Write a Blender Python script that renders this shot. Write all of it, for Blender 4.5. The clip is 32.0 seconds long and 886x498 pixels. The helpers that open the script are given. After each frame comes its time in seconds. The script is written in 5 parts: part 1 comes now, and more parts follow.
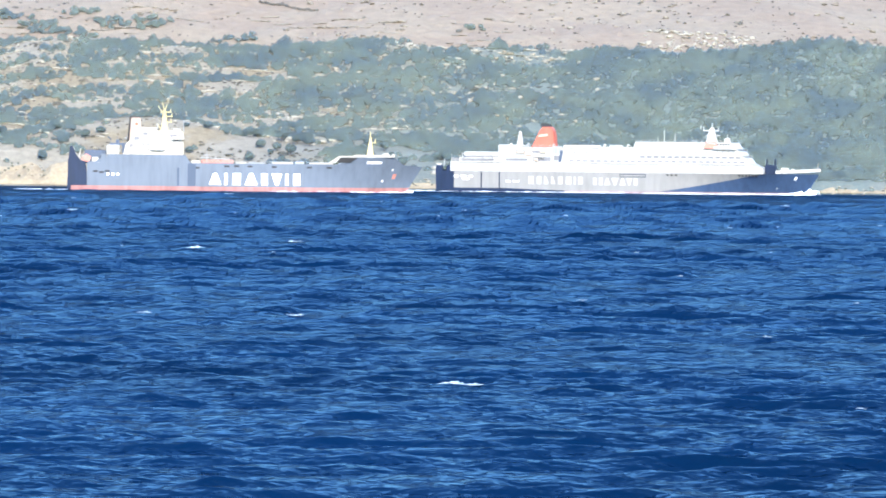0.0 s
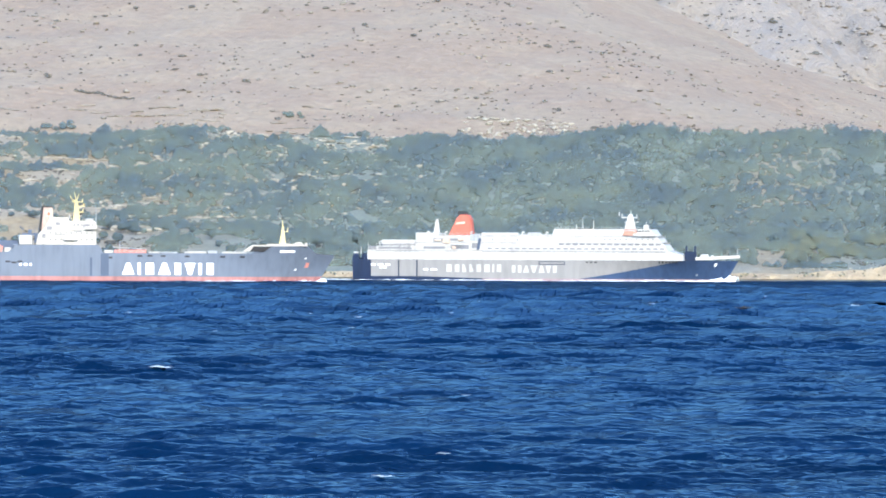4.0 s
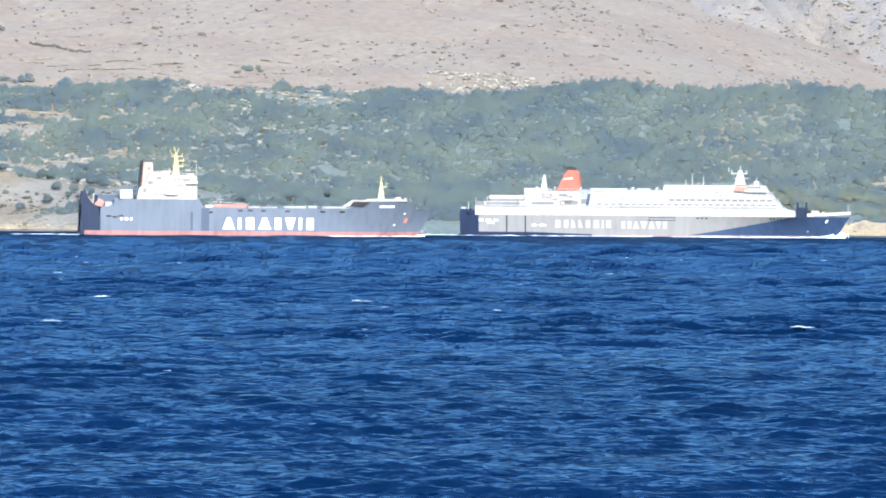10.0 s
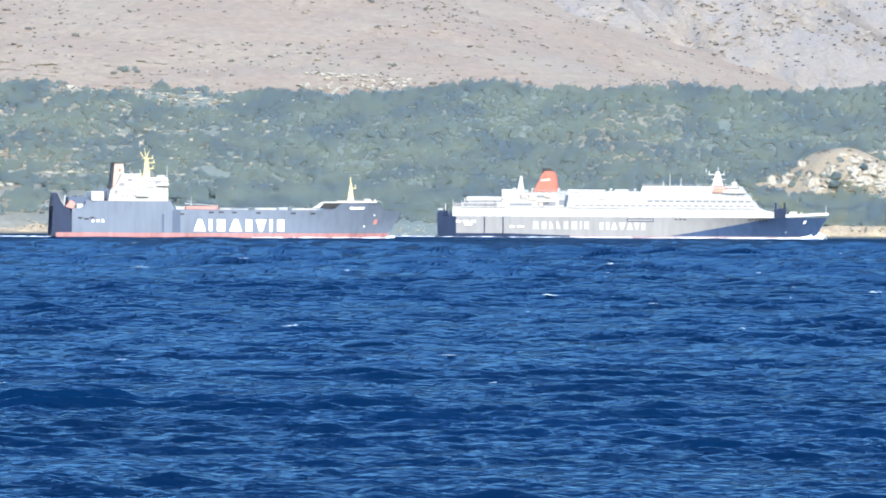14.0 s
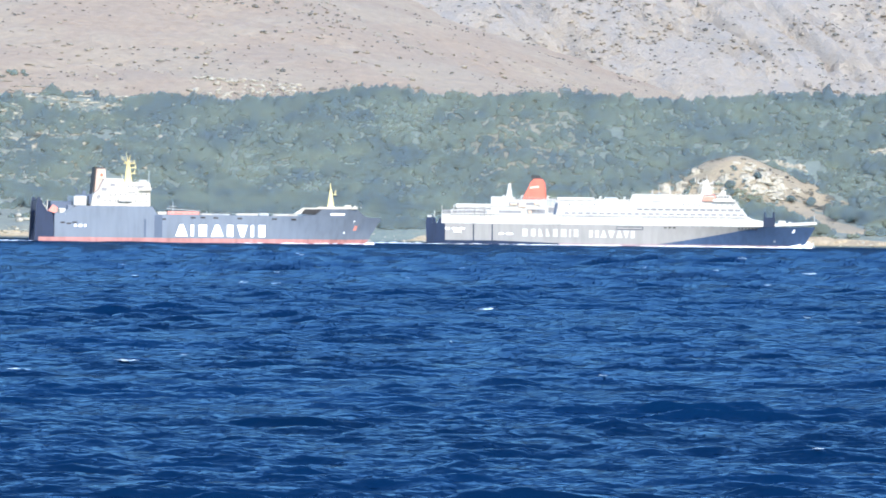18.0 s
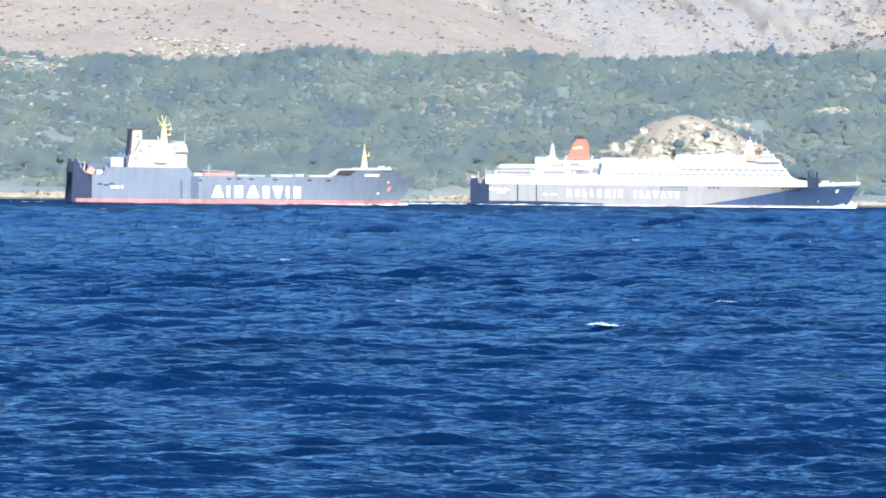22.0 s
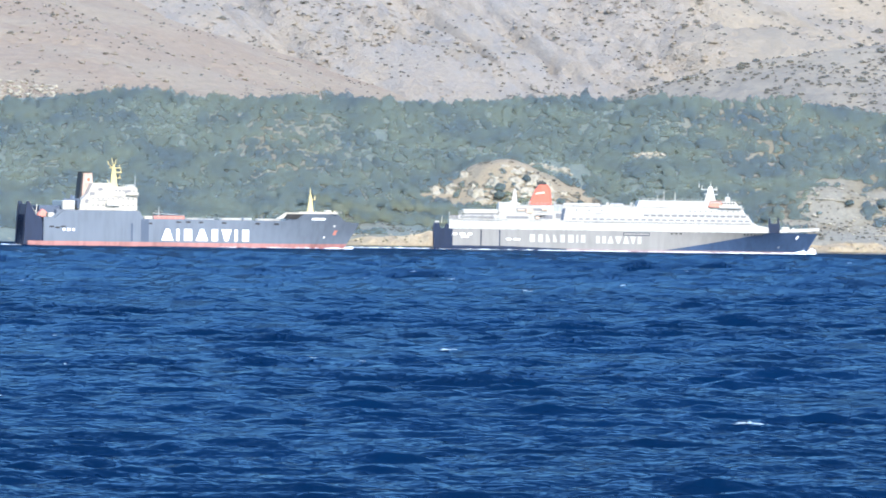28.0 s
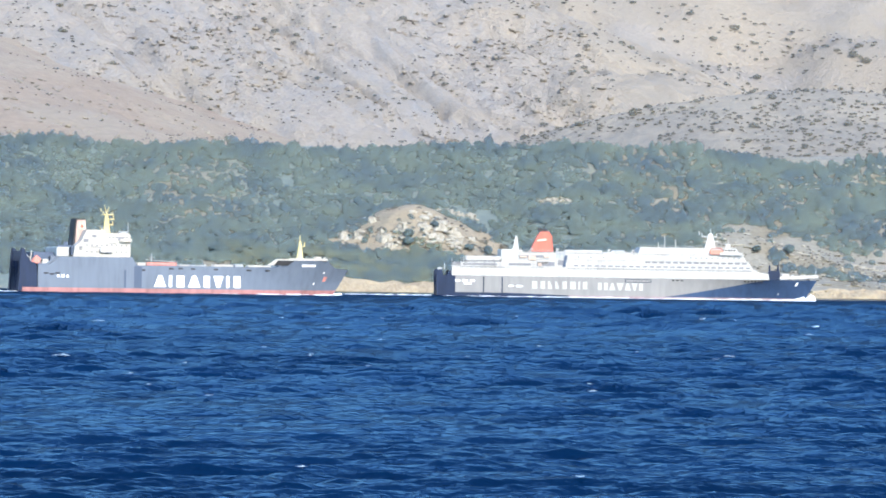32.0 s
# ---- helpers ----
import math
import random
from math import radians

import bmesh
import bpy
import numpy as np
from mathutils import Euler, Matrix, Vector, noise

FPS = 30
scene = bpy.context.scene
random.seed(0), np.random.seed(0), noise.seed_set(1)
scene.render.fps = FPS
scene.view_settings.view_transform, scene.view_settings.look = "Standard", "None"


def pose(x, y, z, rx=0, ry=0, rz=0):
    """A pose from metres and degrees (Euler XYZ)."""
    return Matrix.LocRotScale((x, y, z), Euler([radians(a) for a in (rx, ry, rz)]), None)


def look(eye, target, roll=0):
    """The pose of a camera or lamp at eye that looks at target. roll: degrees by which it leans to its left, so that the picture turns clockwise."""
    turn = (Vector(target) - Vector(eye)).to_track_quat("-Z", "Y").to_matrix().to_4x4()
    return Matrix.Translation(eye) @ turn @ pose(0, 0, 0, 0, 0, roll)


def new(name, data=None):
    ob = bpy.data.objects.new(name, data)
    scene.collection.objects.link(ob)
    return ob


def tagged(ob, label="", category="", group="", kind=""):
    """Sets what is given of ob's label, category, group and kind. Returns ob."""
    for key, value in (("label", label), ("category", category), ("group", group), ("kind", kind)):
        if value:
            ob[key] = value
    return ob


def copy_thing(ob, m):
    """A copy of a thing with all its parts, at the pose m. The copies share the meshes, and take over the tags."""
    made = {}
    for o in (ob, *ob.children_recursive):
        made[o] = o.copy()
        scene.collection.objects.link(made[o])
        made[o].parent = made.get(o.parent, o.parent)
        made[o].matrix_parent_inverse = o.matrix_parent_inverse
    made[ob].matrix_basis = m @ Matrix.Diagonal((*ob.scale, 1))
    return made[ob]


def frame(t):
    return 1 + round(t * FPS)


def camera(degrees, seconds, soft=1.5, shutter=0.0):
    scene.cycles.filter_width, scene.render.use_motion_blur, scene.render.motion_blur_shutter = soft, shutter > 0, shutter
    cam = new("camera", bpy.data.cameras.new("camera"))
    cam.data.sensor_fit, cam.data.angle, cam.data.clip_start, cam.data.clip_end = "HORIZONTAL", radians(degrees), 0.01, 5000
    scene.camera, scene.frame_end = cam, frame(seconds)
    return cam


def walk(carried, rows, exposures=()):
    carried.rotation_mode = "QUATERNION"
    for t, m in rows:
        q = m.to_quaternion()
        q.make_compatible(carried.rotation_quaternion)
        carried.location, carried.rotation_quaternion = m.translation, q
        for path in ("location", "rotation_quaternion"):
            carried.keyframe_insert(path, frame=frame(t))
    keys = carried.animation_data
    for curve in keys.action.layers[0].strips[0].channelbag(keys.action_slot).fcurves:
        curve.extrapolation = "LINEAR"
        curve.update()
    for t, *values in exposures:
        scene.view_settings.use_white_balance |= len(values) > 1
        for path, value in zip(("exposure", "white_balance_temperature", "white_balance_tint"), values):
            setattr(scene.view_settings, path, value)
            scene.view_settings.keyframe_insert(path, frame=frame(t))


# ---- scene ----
import itertools

# ---- camera: carried on a boat that runs parallel to the coast ----
EYE_H, BOAT = 12.0, 12.0
cam = camera(10.0, 32.0, soft=1.8)
# seconds, turn to the right, tilt up, lean (degrees)
TURNS = [
    (0.0, -6.749, -0.925, 0.602), (0.5, -6.575, -0.919, 0.606), (1.0, -6.473, -0.747, 0.450), (1.5, -6.235, -0.412, 0.351),
     (2.0, -5.610, -0.043, 0.305), (2.5, -4.896, 0.123, 0.361), (4.5, -3.697, 0.012, 0.283), (5.0, -3.667, -0.291, 0.374),
     (5.5, -3.575, -0.481, 0.417), (6.0, -3.462, -0.550, 0.389), (6.5, -3.394, -0.569, 0.461), (7.0, -3.260, -0.528, 0.491),
     (7.5, -2.914, -0.383, 0.458), (8.0, -2.423, -0.221, 0.398), (8.5, -2.296, -0.194, 0.320), (9.0, -2.378, -0.261, 0.322),
     (9.5, -2.325, -0.341, 0.383), (10.0, -1.939, -0.431, 0.430), (10.5, -1.437, -0.583, 0.367), (11.0, -1.243, -0.759, 0.433),
     (11.5, -1.239, -0.821, 0.466), (12.0, -0.842, -0.725, 0.391), (12.5, -0.277, -0.522, 0.263), (13.0, 0.001, -0.405, 0.220),
     (13.5, 0.073, -0.420, 0.304), (14.0, 0.380, -0.413, 0.343), (14.5, 0.586, -0.381, 0.319), (15.0, 0.499, -0.382, 0.372),
     (15.5, 0.490, -0.429, 0.494), (17.5, 2.266, -0.532, 0.621), (18.0, 2.576, -0.334, 0.703), (18.5, 2.766, -0.220, 0.809),
     (19.0, 3.012, -0.190, 0.853), (19.5, 3.325, -0.215, 0.902), (20.0, 3.510, -0.323, 0.905), (20.5, 3.647, -0.563, 0.846),
     (21.0, 3.599, -0.788, 0.597), (21.5, 3.677, -0.861, 0.539), (22.0, 4.152, -0.783, 0.566), (22.5, 4.882, -0.638, 0.418),
     (23.0, 5.301, -0.531, 0.379), (23.5, 5.480, -0.405, 0.424), (24.0, 5.768, -0.146, 0.426), (24.5, 6.081, 0.049, 0.464),
     (26.5, 6.973, -0.044, 0.682), (27.0, 7.305, -0.113, 0.695), (27.5, 7.509, -0.188, 0.783), (28.0, 7.658, -0.274, 0.856),
     (28.5, 7.773, -0.336, 0.876), (29.0, 7.968, -0.372, 0.937), (29.5, 8.126, -0.349, 0.872), (30.0, 8.352, -0.239, 0.882),
     (30.5, 8.716, -0.050, 0.911), (31.0, 9.070, 0.128, 0.920), (31.5, 9.381, 0.212, 0.936), (32.0, 9.670, 0.255, 0.872),
]


def boat_x(t):
    return -BOAT * (t - 16.0)


walk(cam, [(t, pose(boat_x(t), 0, EYE_H, 90 + up, 0, -pan) @ pose(0, 0, 0, 0, 0, lean)) for t, pan, up, lean in TURNS],
     [(t, stops, 6500, 9) for t, stops in ((0.0, 2.34), (1.0, 2.36), (2.0, 2.14), (4.5, 2.08), (6.0, 2.22), (7.0, 2.28), (8.0, 2.20), (9.0, 2.15), (10.0, 2.18), (11.0, 2.33), (12.0, 2.36), (13.0, 2.19),
      (15.0, 2.20), (18.0, 2.18), (20.0, 2.17), (21.0, 2.32), (22.0, 2.33), (23.0, 2.25), (24.0, 2.17), (27.0, 2.03), (29.0, 2.14), (31.0, 2.06), (32.0, 2.03))])

# ---- light ----
SUN_DIR = Vector((0.24, -0.82, 0.50)).normalized()
world = bpy.data.worlds.new("sky")
scene.world = world
world.use_nodes = True
wt = world.node_tree
sky = wt.nodes.new("ShaderNodeTexSky")
sky.sky_type, sky.sun_disc = "NISHITA", False
sky.sun_elevation = math.asin(SUN_DIR.z)
sky.sun_rotation = math.atan2(SUN_DIR.x, SUN_DIR.y)
sky.altitude, sky.air_density, sky.dust_density = 0.0, 1.0, 0.2
sky.ozone_density = 4.0
wt.links.new(sky.outputs[0], wt.nodes["Background"].inputs[0])
wt.nodes["Background"].inputs[1].default_value = 0.15
sun = new("sun", bpy.data.lights.new("sun", "SUN"))
sun.data.energy, sun.data.angle, sun.data.color = 2.05, radians(1.5), (1.0, 0.92, 0.80)
sun.matrix_world = look(SUN_DIR * 100, (0, 0, 0))


# ---- materials ----
def material(name, rough=0.6, metal=0.0):
    m = bpy.data.materials.new(name)
    m.use_nodes = True
    b = m.node_tree.nodes["Principled BSDF"]
    b.inputs["Roughness"].default_value = rough
    b.inputs["Metallic"].default_value = metal
    return m, m.node_tree, b


def noise_tex(nt, scale, detail=4.0, rough=0.6, stretch=(1, 1, 1), which="Object"):
    co = nt.nodes.new("ShaderNodeTexCoord")
    mp = nt.nodes.new("ShaderNodeMapping")
    mp.inputs["Scale"].default_value = stretch
    nt.links.new(co.outputs[which], mp.inputs[0])
    n = nt.nodes.new("ShaderNodeTexNoise")
    n.inputs["Scale"].default_value = scale
    n.inputs["Detail"].default_value = detail
    n.inputs["Roughness"].default_value = rough
    nt.links.new(mp.outputs[0], n.inputs["Vector"])
    return n.outputs["Fac"]


def ramp(nt, fac, stops):
    r = nt.nodes.new("ShaderNodeValToRGB")
    e = r.color_ramp.elements
    while len(e) < len(stops):
        e.new(0.5)
    for el, (p, c) in zip(e, stops):
        el.position, el.color = p, (*c, 1)
    nt.links.new(fac, r.inputs[0])
    return r.outputs[0]


def mix(nt, fac, a, b, mode="MIX"):
    n = nt.nodes.new("ShaderNodeMix")
    n.data_type, n.blend_type = "RGBA", mode
    for sock, v in ((n.inputs[0], fac), (n.inputs[6], a), (n.inputs[7], b)):
        if isinstance(v, (int, float)):
            sock.default_value = v
        elif isinstance(v, tuple):
            sock.default_value = (*v, 1)
        else:
            nt.links.new(v, sock)
    return n.outputs[2]


def bump(nt, b, height, strength, dist):
    n = nt.nodes.new("ShaderNodeBump")
    n.inputs["Strength"].default_value, n.inputs["Distance"].default_value = strength, dist
    nt.links.new(height, n.inputs["Height"])
    nt.links.new(n.outputs[0], b.inputs["Normal"])


def paint(name, col, rough=0.45, wear=0.12, metal=0.0, streak=True):
    """Ship paint: vertical weather streaks and blotches over one colour."""
    m, nt, b = material(name, rough, metal)
    b.inputs["Specular IOR Level"].default_value = 0.22
    f1 = noise_tex(nt, 0.5, 5, 0.65, (1, 1, 0.12) if streak else (1, 1, 1))
    f2 = noise_tex(nt, 0.08, 3, 0.5)
    dark = tuple(c * (1 - 2.2 * wear) for c in col)
    lite = tuple(min(1, c * (1 + wear) + 0.03 * wear) for c in col)
    c1 = ramp(nt, f1, [(0.3, dark), (0.55, col), (0.8, lite)])
    c2 = ramp(nt, f2, [(0.3, dark), (0.6, col)])
    nt.links.new(mix(nt, 0.4, c1, c2), b.inputs["Base Color"])
    bump(nt, b, f2, 0.15, 0.3)
    return m


def ground_mat(name, stops, patch_stops, patch_scale, grain_scale, relief, veins=None, litter=False, east=None):
    """Dry hill ground: broad patches of soil and rock, with fine grain and relief."""
    m, nt, b = material(name, 0.95)
    big = noise_tex(nt, patch_scale, 6, 0.62)
    fine = noise_tex(nt, grain_scale, 5, 0.7)
    base = ramp(nt, fine, stops)
    over = ramp(nt, fine, patch_stops)
    mask = ramp(nt, big, [(0.46, (0, 0, 0)), (0.54, (1, 1, 1))])
    col = mix(nt, mask, base, over)
    if litter:
        sep = nt.nodes.new("ShaderNodeSeparateXYZ")
        tc = nt.nodes.new("ShaderNodeTexCoord")
        nt.links.new(tc.outputs["Object"], sep.inputs[0])
        mr = nt.nodes.new("ShaderNodeMapRange")
        mr.inputs[1].default_value, mr.inputs[2].default_value = -230, 520
        nt.links.new(sep.outputs[0], mr.inputs[0])
        under = ramp(nt, fine, [(0.3, (0.080, 0.106, 0.106)), (0.7, (0.122, 0.146, 0.128))])
        col = mix(nt, ramp(nt, mr.outputs[0], [(0.0, (0.0, 0.0, 0.0)), (0.10, (0.7, 0.7, 0.7)), (0.22, (1, 1, 1)), (0.44, (1, 1, 1)), (0.49, (0.2, 0.2, 0.2)), (0.56, (1, 1, 1)), (0.79, (0.95, 0.95, 0.95)), (0.84, (0.15, 0.15, 0.15))]), col,
                  mix(nt, ramp(nt, noise_tex(nt, 0.05, 6, 0.7, (0.7, 1.0, 1.0)), [(0.56, (0, 0, 0)), (0.66, (0.3, 0.3, 0.3))]), under, col))
    if veins:
        v = noise_tex(nt, veins, 9, 0.78, (1.0, 0.4, 0.4))
        col = mix(nt, ramp(nt, v, [(0.40, (0.45, 0.45, 0.45)), (0.52, (0, 0, 0))]), col, (0.195, 0.192, 0.195))
    if east:
        sep = nt.nodes.new("ShaderNodeSeparateXYZ")
        tc = nt.nodes.new("ShaderNodeTexCoord")
        nt.links.new(tc.outputs["Object"], sep.inputs[0])
        mr = nt.nodes.new("ShaderNodeMapRange")
        mr.inputs[1].default_value, mr.inputs[2].default_value = east
        nt.links.new(sep.outputs[0], mr.inputs[0])
        soil = ramp(nt, fine, [(0.3, (0.225, 0.190, 0.148)), (0.7, (0.275, 0.234, 0.184))])
        both = nt.nodes.new("ShaderNodeMath")
        both.operation = "MULTIPLY"
        nt.links.new(mr.outputs[0], both.inputs[0])
        nt.links.new(ramp(nt, big, [(0.36, (0.2, 0.2, 0.2)), (0.5, (1, 1, 1))]), both.inputs[1])
        col = mix(nt, both.outputs[0], col, soil)
    nt.links.new(col, b.inputs["Base Color"])
    mixh = nt.nodes.new("ShaderNodeMath")
    mixh.operation = "ADD"
    nt.links.new(big, mixh.inputs[0])
    nt.links.new(fine, mixh.inputs[1])
    bump(nt, b, mixh.outputs[0], 1.0, relief)
    return m


def foliage_mat(name, dark, mid, lite, scale=0.12):
    """Leaves that also let some light through, part transparent to soften shadows and outlines."""
    m, nt, b = material(name, 0.8)
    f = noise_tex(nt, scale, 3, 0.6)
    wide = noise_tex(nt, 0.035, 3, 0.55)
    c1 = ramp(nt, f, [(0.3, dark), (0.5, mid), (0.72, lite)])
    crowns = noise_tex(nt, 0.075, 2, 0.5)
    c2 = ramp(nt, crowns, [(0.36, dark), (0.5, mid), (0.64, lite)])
    # broad bluish dark patches imitate groups of crowns in shade
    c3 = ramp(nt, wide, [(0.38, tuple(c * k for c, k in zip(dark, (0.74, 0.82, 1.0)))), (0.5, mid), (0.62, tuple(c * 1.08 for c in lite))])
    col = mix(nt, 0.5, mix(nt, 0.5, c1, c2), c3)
    nt.links.new(col, b.inputs["Base Color"])
    b.inputs["Specular IOR Level"].default_value = 0.2
    gap = nt.nodes.new("ShaderNodeBsdfTransparent")
    tr = nt.nodes.new("ShaderNodeBsdfTranslucent")
    nt.links.new(col, tr.inputs["Color"])
    ms = nt.nodes.new("ShaderNodeMixShader")
    ms.inputs[0].default_value = 0.3
    out = nt.nodes["Material Output"]
    nt.links.new(b.outputs[0], ms.inputs[1])
    nt.links.new(tr.outputs[0], ms.inputs[2])
    # see-through share blends the crowns as haze would
    porous = nt.nodes.new("ShaderNodeMixShader")
    porous.inputs[0].default_value = 0.46
    nt.links.new(ms.outputs[0], porous.inputs[1])
    nt.links.new(gap.outputs[0], porous.inputs[2])
    nt.links.new(porous.outputs[0], out.inputs["Surface"])
    return m


def sea_mat(name, col):
    """Deep water: blue light from within, and sky mirrored on ripples of three sizes."""
    m, nt, b = material(name, 0.9)
    nt.nodes.remove(b)
    b = nt.nodes.new("ShaderNodeBsdfDiffuse")
    tint = noise_tex(nt, 0.02, 4, 0.6)
    nt.links.new(ramp(nt, tint, [(0.3, tuple(c * 0.75 for c in col)), (0.7, tuple(c * 1.3 for c in col))]), b.inputs["Color"])
    gloss = nt.nodes.new("ShaderNodeBsdfGlossy")
    gloss.inputs["Color"].default_value = (0.42, 0.72, 1.0, 1)
    gloss.inputs["Roughness"].default_value = 0.06
    fr = nt.nodes.new("ShaderNodeFresnel")
    fr.inputs["IOR"].default_value = 1.333
    height = None
    for scale, octaves, amount in ((0.50, 1.0, 1.1), (1.2, 1.0, 0.95), (2.6, 1.0, 0.34), (5.5, 1.0, 0.10)):
        add = nt.nodes.new("ShaderNodeMath")
        add.operation = "MULTIPLY_ADD"
        add.inputs[1].default_value = amount
        nt.links.new(noise_tex(nt, scale, octaves, 0.5, (0.75, 1.0, 1.0)), add.inputs[0])
        if height:
            nt.links.new(height, add.inputs[2])
        height = add.outputs[0]
    bump(nt, b, height, 1.0, 0.245)
    for n in (gloss, fr):
        nt.links.new(b.inputs["Normal"].links[0].from_socket, n.inputs["Normal"])
    share = nt.nodes.new("ShaderNodeMath")
    share.operation = "MULTIPLY"
    share.inputs[1].default_value = 0.160
    even = nt.nodes.new("ShaderNodeMath")
    even.operation = "POWER"
    even.inputs[1].default_value = 0.9
    nt.links.new(fr.outputs[0], even.inputs[0])
    nt.links.new(even.outputs[0], share.inputs[0])
    ms = nt.nodes.new("ShaderNodeMixShader")
    nt.links.new(share.outputs[0], ms.inputs[0])
    nt.links.new(b.outputs[0], ms.inputs[1])
    nt.links.new(gloss.outputs[0], ms.inputs[2])
    nt.links.new(ms.outputs[0], nt.nodes["Material Output"].inputs["Surface"])
    return m


SEA = sea_mat("sea_water", (0.0005, 0.0078, 0.028))
FOAM, _nt, _b = material("sea_foam", 0.9)
_nt.links.new(ramp(_nt, noise_tex(_nt, 1.5, 5, 0.7), [(0.3, (0.45, 0.55, 0.62)), (0.6, (0.85, 0.88, 0.9))]), _b.inputs["Base Color"])
CAPFOAM, _nt, _b = material("thin_foam", 0.9)
_nt.links.new(ramp(_nt, noise_tex(_nt, 2.5, 5, 0.7), [(0.38, (0.14, 0.21, 0.27)), (0.66, (0.50, 0.57, 0.61))]), _b.inputs["Base Color"])
NAVY = paint("navy_paint", (0.010, 0.019, 0.048), 0.4, 0.2)
# darker blue in place of shade on the ferry's flared bow
BOWBLUE = paint("bow_shade_blue", (0.034, 0.060, 0.118), 0.4, 0.15)
SLATE = paint("slate_blue_paint", (0.112, 0.132, 0.168), 0.42, 0.10)
# grey in place of sun glare on the ferry's navy side
HULLGREY = paint("hull_glare_grey", (0.206, 0.199, 0.192), 0.42, 0.10)
REDBOOT = paint("red_antifouling", (0.32, 0.150, 0.140), 0.6, 0.25)
PINKBOOT = paint("faded_red_antifouling", (0.270, 0.198, 0.207), 0.6, 0.2)
WHITE = paint("white_paint", (0.392, 0.380, 0.358), 0.4, 0.14)
CREAM = paint("cream_white_paint", (0.405, 0.374, 0.326), 0.4, 0.14)
LETTER = paint("letter_white", (0.82, 0.82, 0.80), 0.5, 0.05)
REDFUN = paint("funnel_red", (0.430, 0.100, 0.066), 0.45, 0.2)
ORANGE = paint("rescue_orange", (0.46, 0.18, 0.13), 0.5, 0.15)
YELLOW = paint("mast_yellow", (0.56, 0.44, 0.20), 0.5, 0.12)
RECESS = paint("shaded_recess_blue", (0.060, 0.080, 0.120), 0.5, 0.1)
FADED = paint("faded_badge_orange", (0.50, 0.38, 0.30), 0.6, 0.15)
BLUSH = paint("faded_pink_cream_paint", (0.40, 0.285, 0.24), 0.5, 0.2)
# grey for window panes, and for panels that imitate shade
PANESHADE = paint("window_and_shade_grey", (0.17, 0.168, 0.178), 0.3, 0.1)
BLACK = paint("flat_black", (0.02, 0.02, 0.022), 0.6, 0.2)
DECK = paint("deck_green_grey", (0.16, 0.19, 0.19), 0.7, 0.2, 0.0, False)
STEEL = paint("bare_steel", (0.32, 0.33, 0.34), 0.5, 0.2, 0.3)
REDGEAR = paint("red_deck_gear", (0.52, 0.20, 0.16), 0.55, 0.2)
GLASS, _nt, _b = material("window_glass", 0.08)
_nt.links.new(ramp(_nt, noise_tex(_nt, 0.4), [(0.3, (0.03, 0.04, 0.05)), (0.7, (0.07, 0.08, 0.09))]), _b.inputs["Base Color"])

SLOPE = ground_mat("dry_scrub_ground", [(0.3, (0.128, 0.106, 0.073)), (0.6, (0.190, 0.156, 0.106)), (0.8, (0.228, 0.192, 0.138))],
                   [(0.3, (0.152, 0.136, 0.108)), (0.7, (0.232, 0.208, 0.168))], 0.02, 0.25, 1.2, None, True)
BROWN = ground_mat("brown_hill_ground", [(0.25, (0.158, 0.119, 0.088)), (0.6, (0.213, 0.165, 0.123)), (0.8, (0.252, 0.200, 0.150))],
                   [(0.3, (0.172, 0.137, 0.102)), (0.7, (0.244, 0.198, 0.147))], 0.012, 0.16, 2.0)
LIME = ground_mat("grey_limestone", [(0.25, (0.200, 0.176, 0.152)), (0.55, (0.247, 0.217, 0.186)), (0.8, (0.290, 0.255, 0.216))],
                  [(0.3, (0.216, 0.184, 0.148)), (0.7, (0.278, 0.237, 0.190))], 0.009, 0.30, 3.0, 0.055, False, (440, 540))
DOME = ground_mat("stony_scrub_ground", [(0.25, (0.118, 0.109, 0.095)), (0.6, (0.177, 0.158, 0.132)), (0.8, (0.212, 0.187, 0.153))],
                  [(0.3, (0.165, 0.147, 0.120)), (0.7, (0.224, 0.194, 0.153))], 0.015, 0.14, 2.0)
CLIFFCREAM = ground_mat("cream_clay_cliff", [(0.25, (0.165, 0.128, 0.086)), (0.6, (0.262, 0.212, 0.146)), (0.8, (0.318, 0.275, 0.206))],
                        [(0.3, (0.242, 0.184, 0.110)), (0.7, (0.319, 0.271, 0.193))], 0.05, 0.5, 1.0)
MOUND = ground_mat("olive_scrub_earth", [(0.25, (0.150, 0.127, 0.092)), (0.6, (0.212, 0.178, 0.128)), (0.8, (0.262, 0.222, 0.162))],
                   [(0.3, (0.190, 0.152, 0.104)), (0.7, (0.260, 0.214, 0.150))], 0.05, 0.5, 1.0)
PALEROCK = ground_mat("pale_rock", [(0.3, (0.228, 0.209, 0.171)), (0.7, (0.329, 0.307, 0.253))],
                      [(0.3, (0.241, 0.218, 0.177)), (0.7, (0.342, 0.317, 0.260))], 0.1, 0.8, 0.6)
# pine colours lightened and blued to imitate haze over the woods
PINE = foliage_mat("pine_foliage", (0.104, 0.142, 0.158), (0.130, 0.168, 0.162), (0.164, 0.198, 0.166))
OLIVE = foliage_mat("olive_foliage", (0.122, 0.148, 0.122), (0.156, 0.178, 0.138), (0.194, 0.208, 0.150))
SCRUB = foliage_mat("scrub_foliage", (0.085, 0.090, 0.085), (0.108, 0.110, 0.098), (0.132, 0.128, 0.108))
BARK = paint("pine_bark", (0.12, 0.085, 0.06), 0.9, 0.3, 0.0, False)
FEATHER = paint("dark_feathers", (0.02, 0.02, 0.022), 0.7, 0.2, 0.0, False)


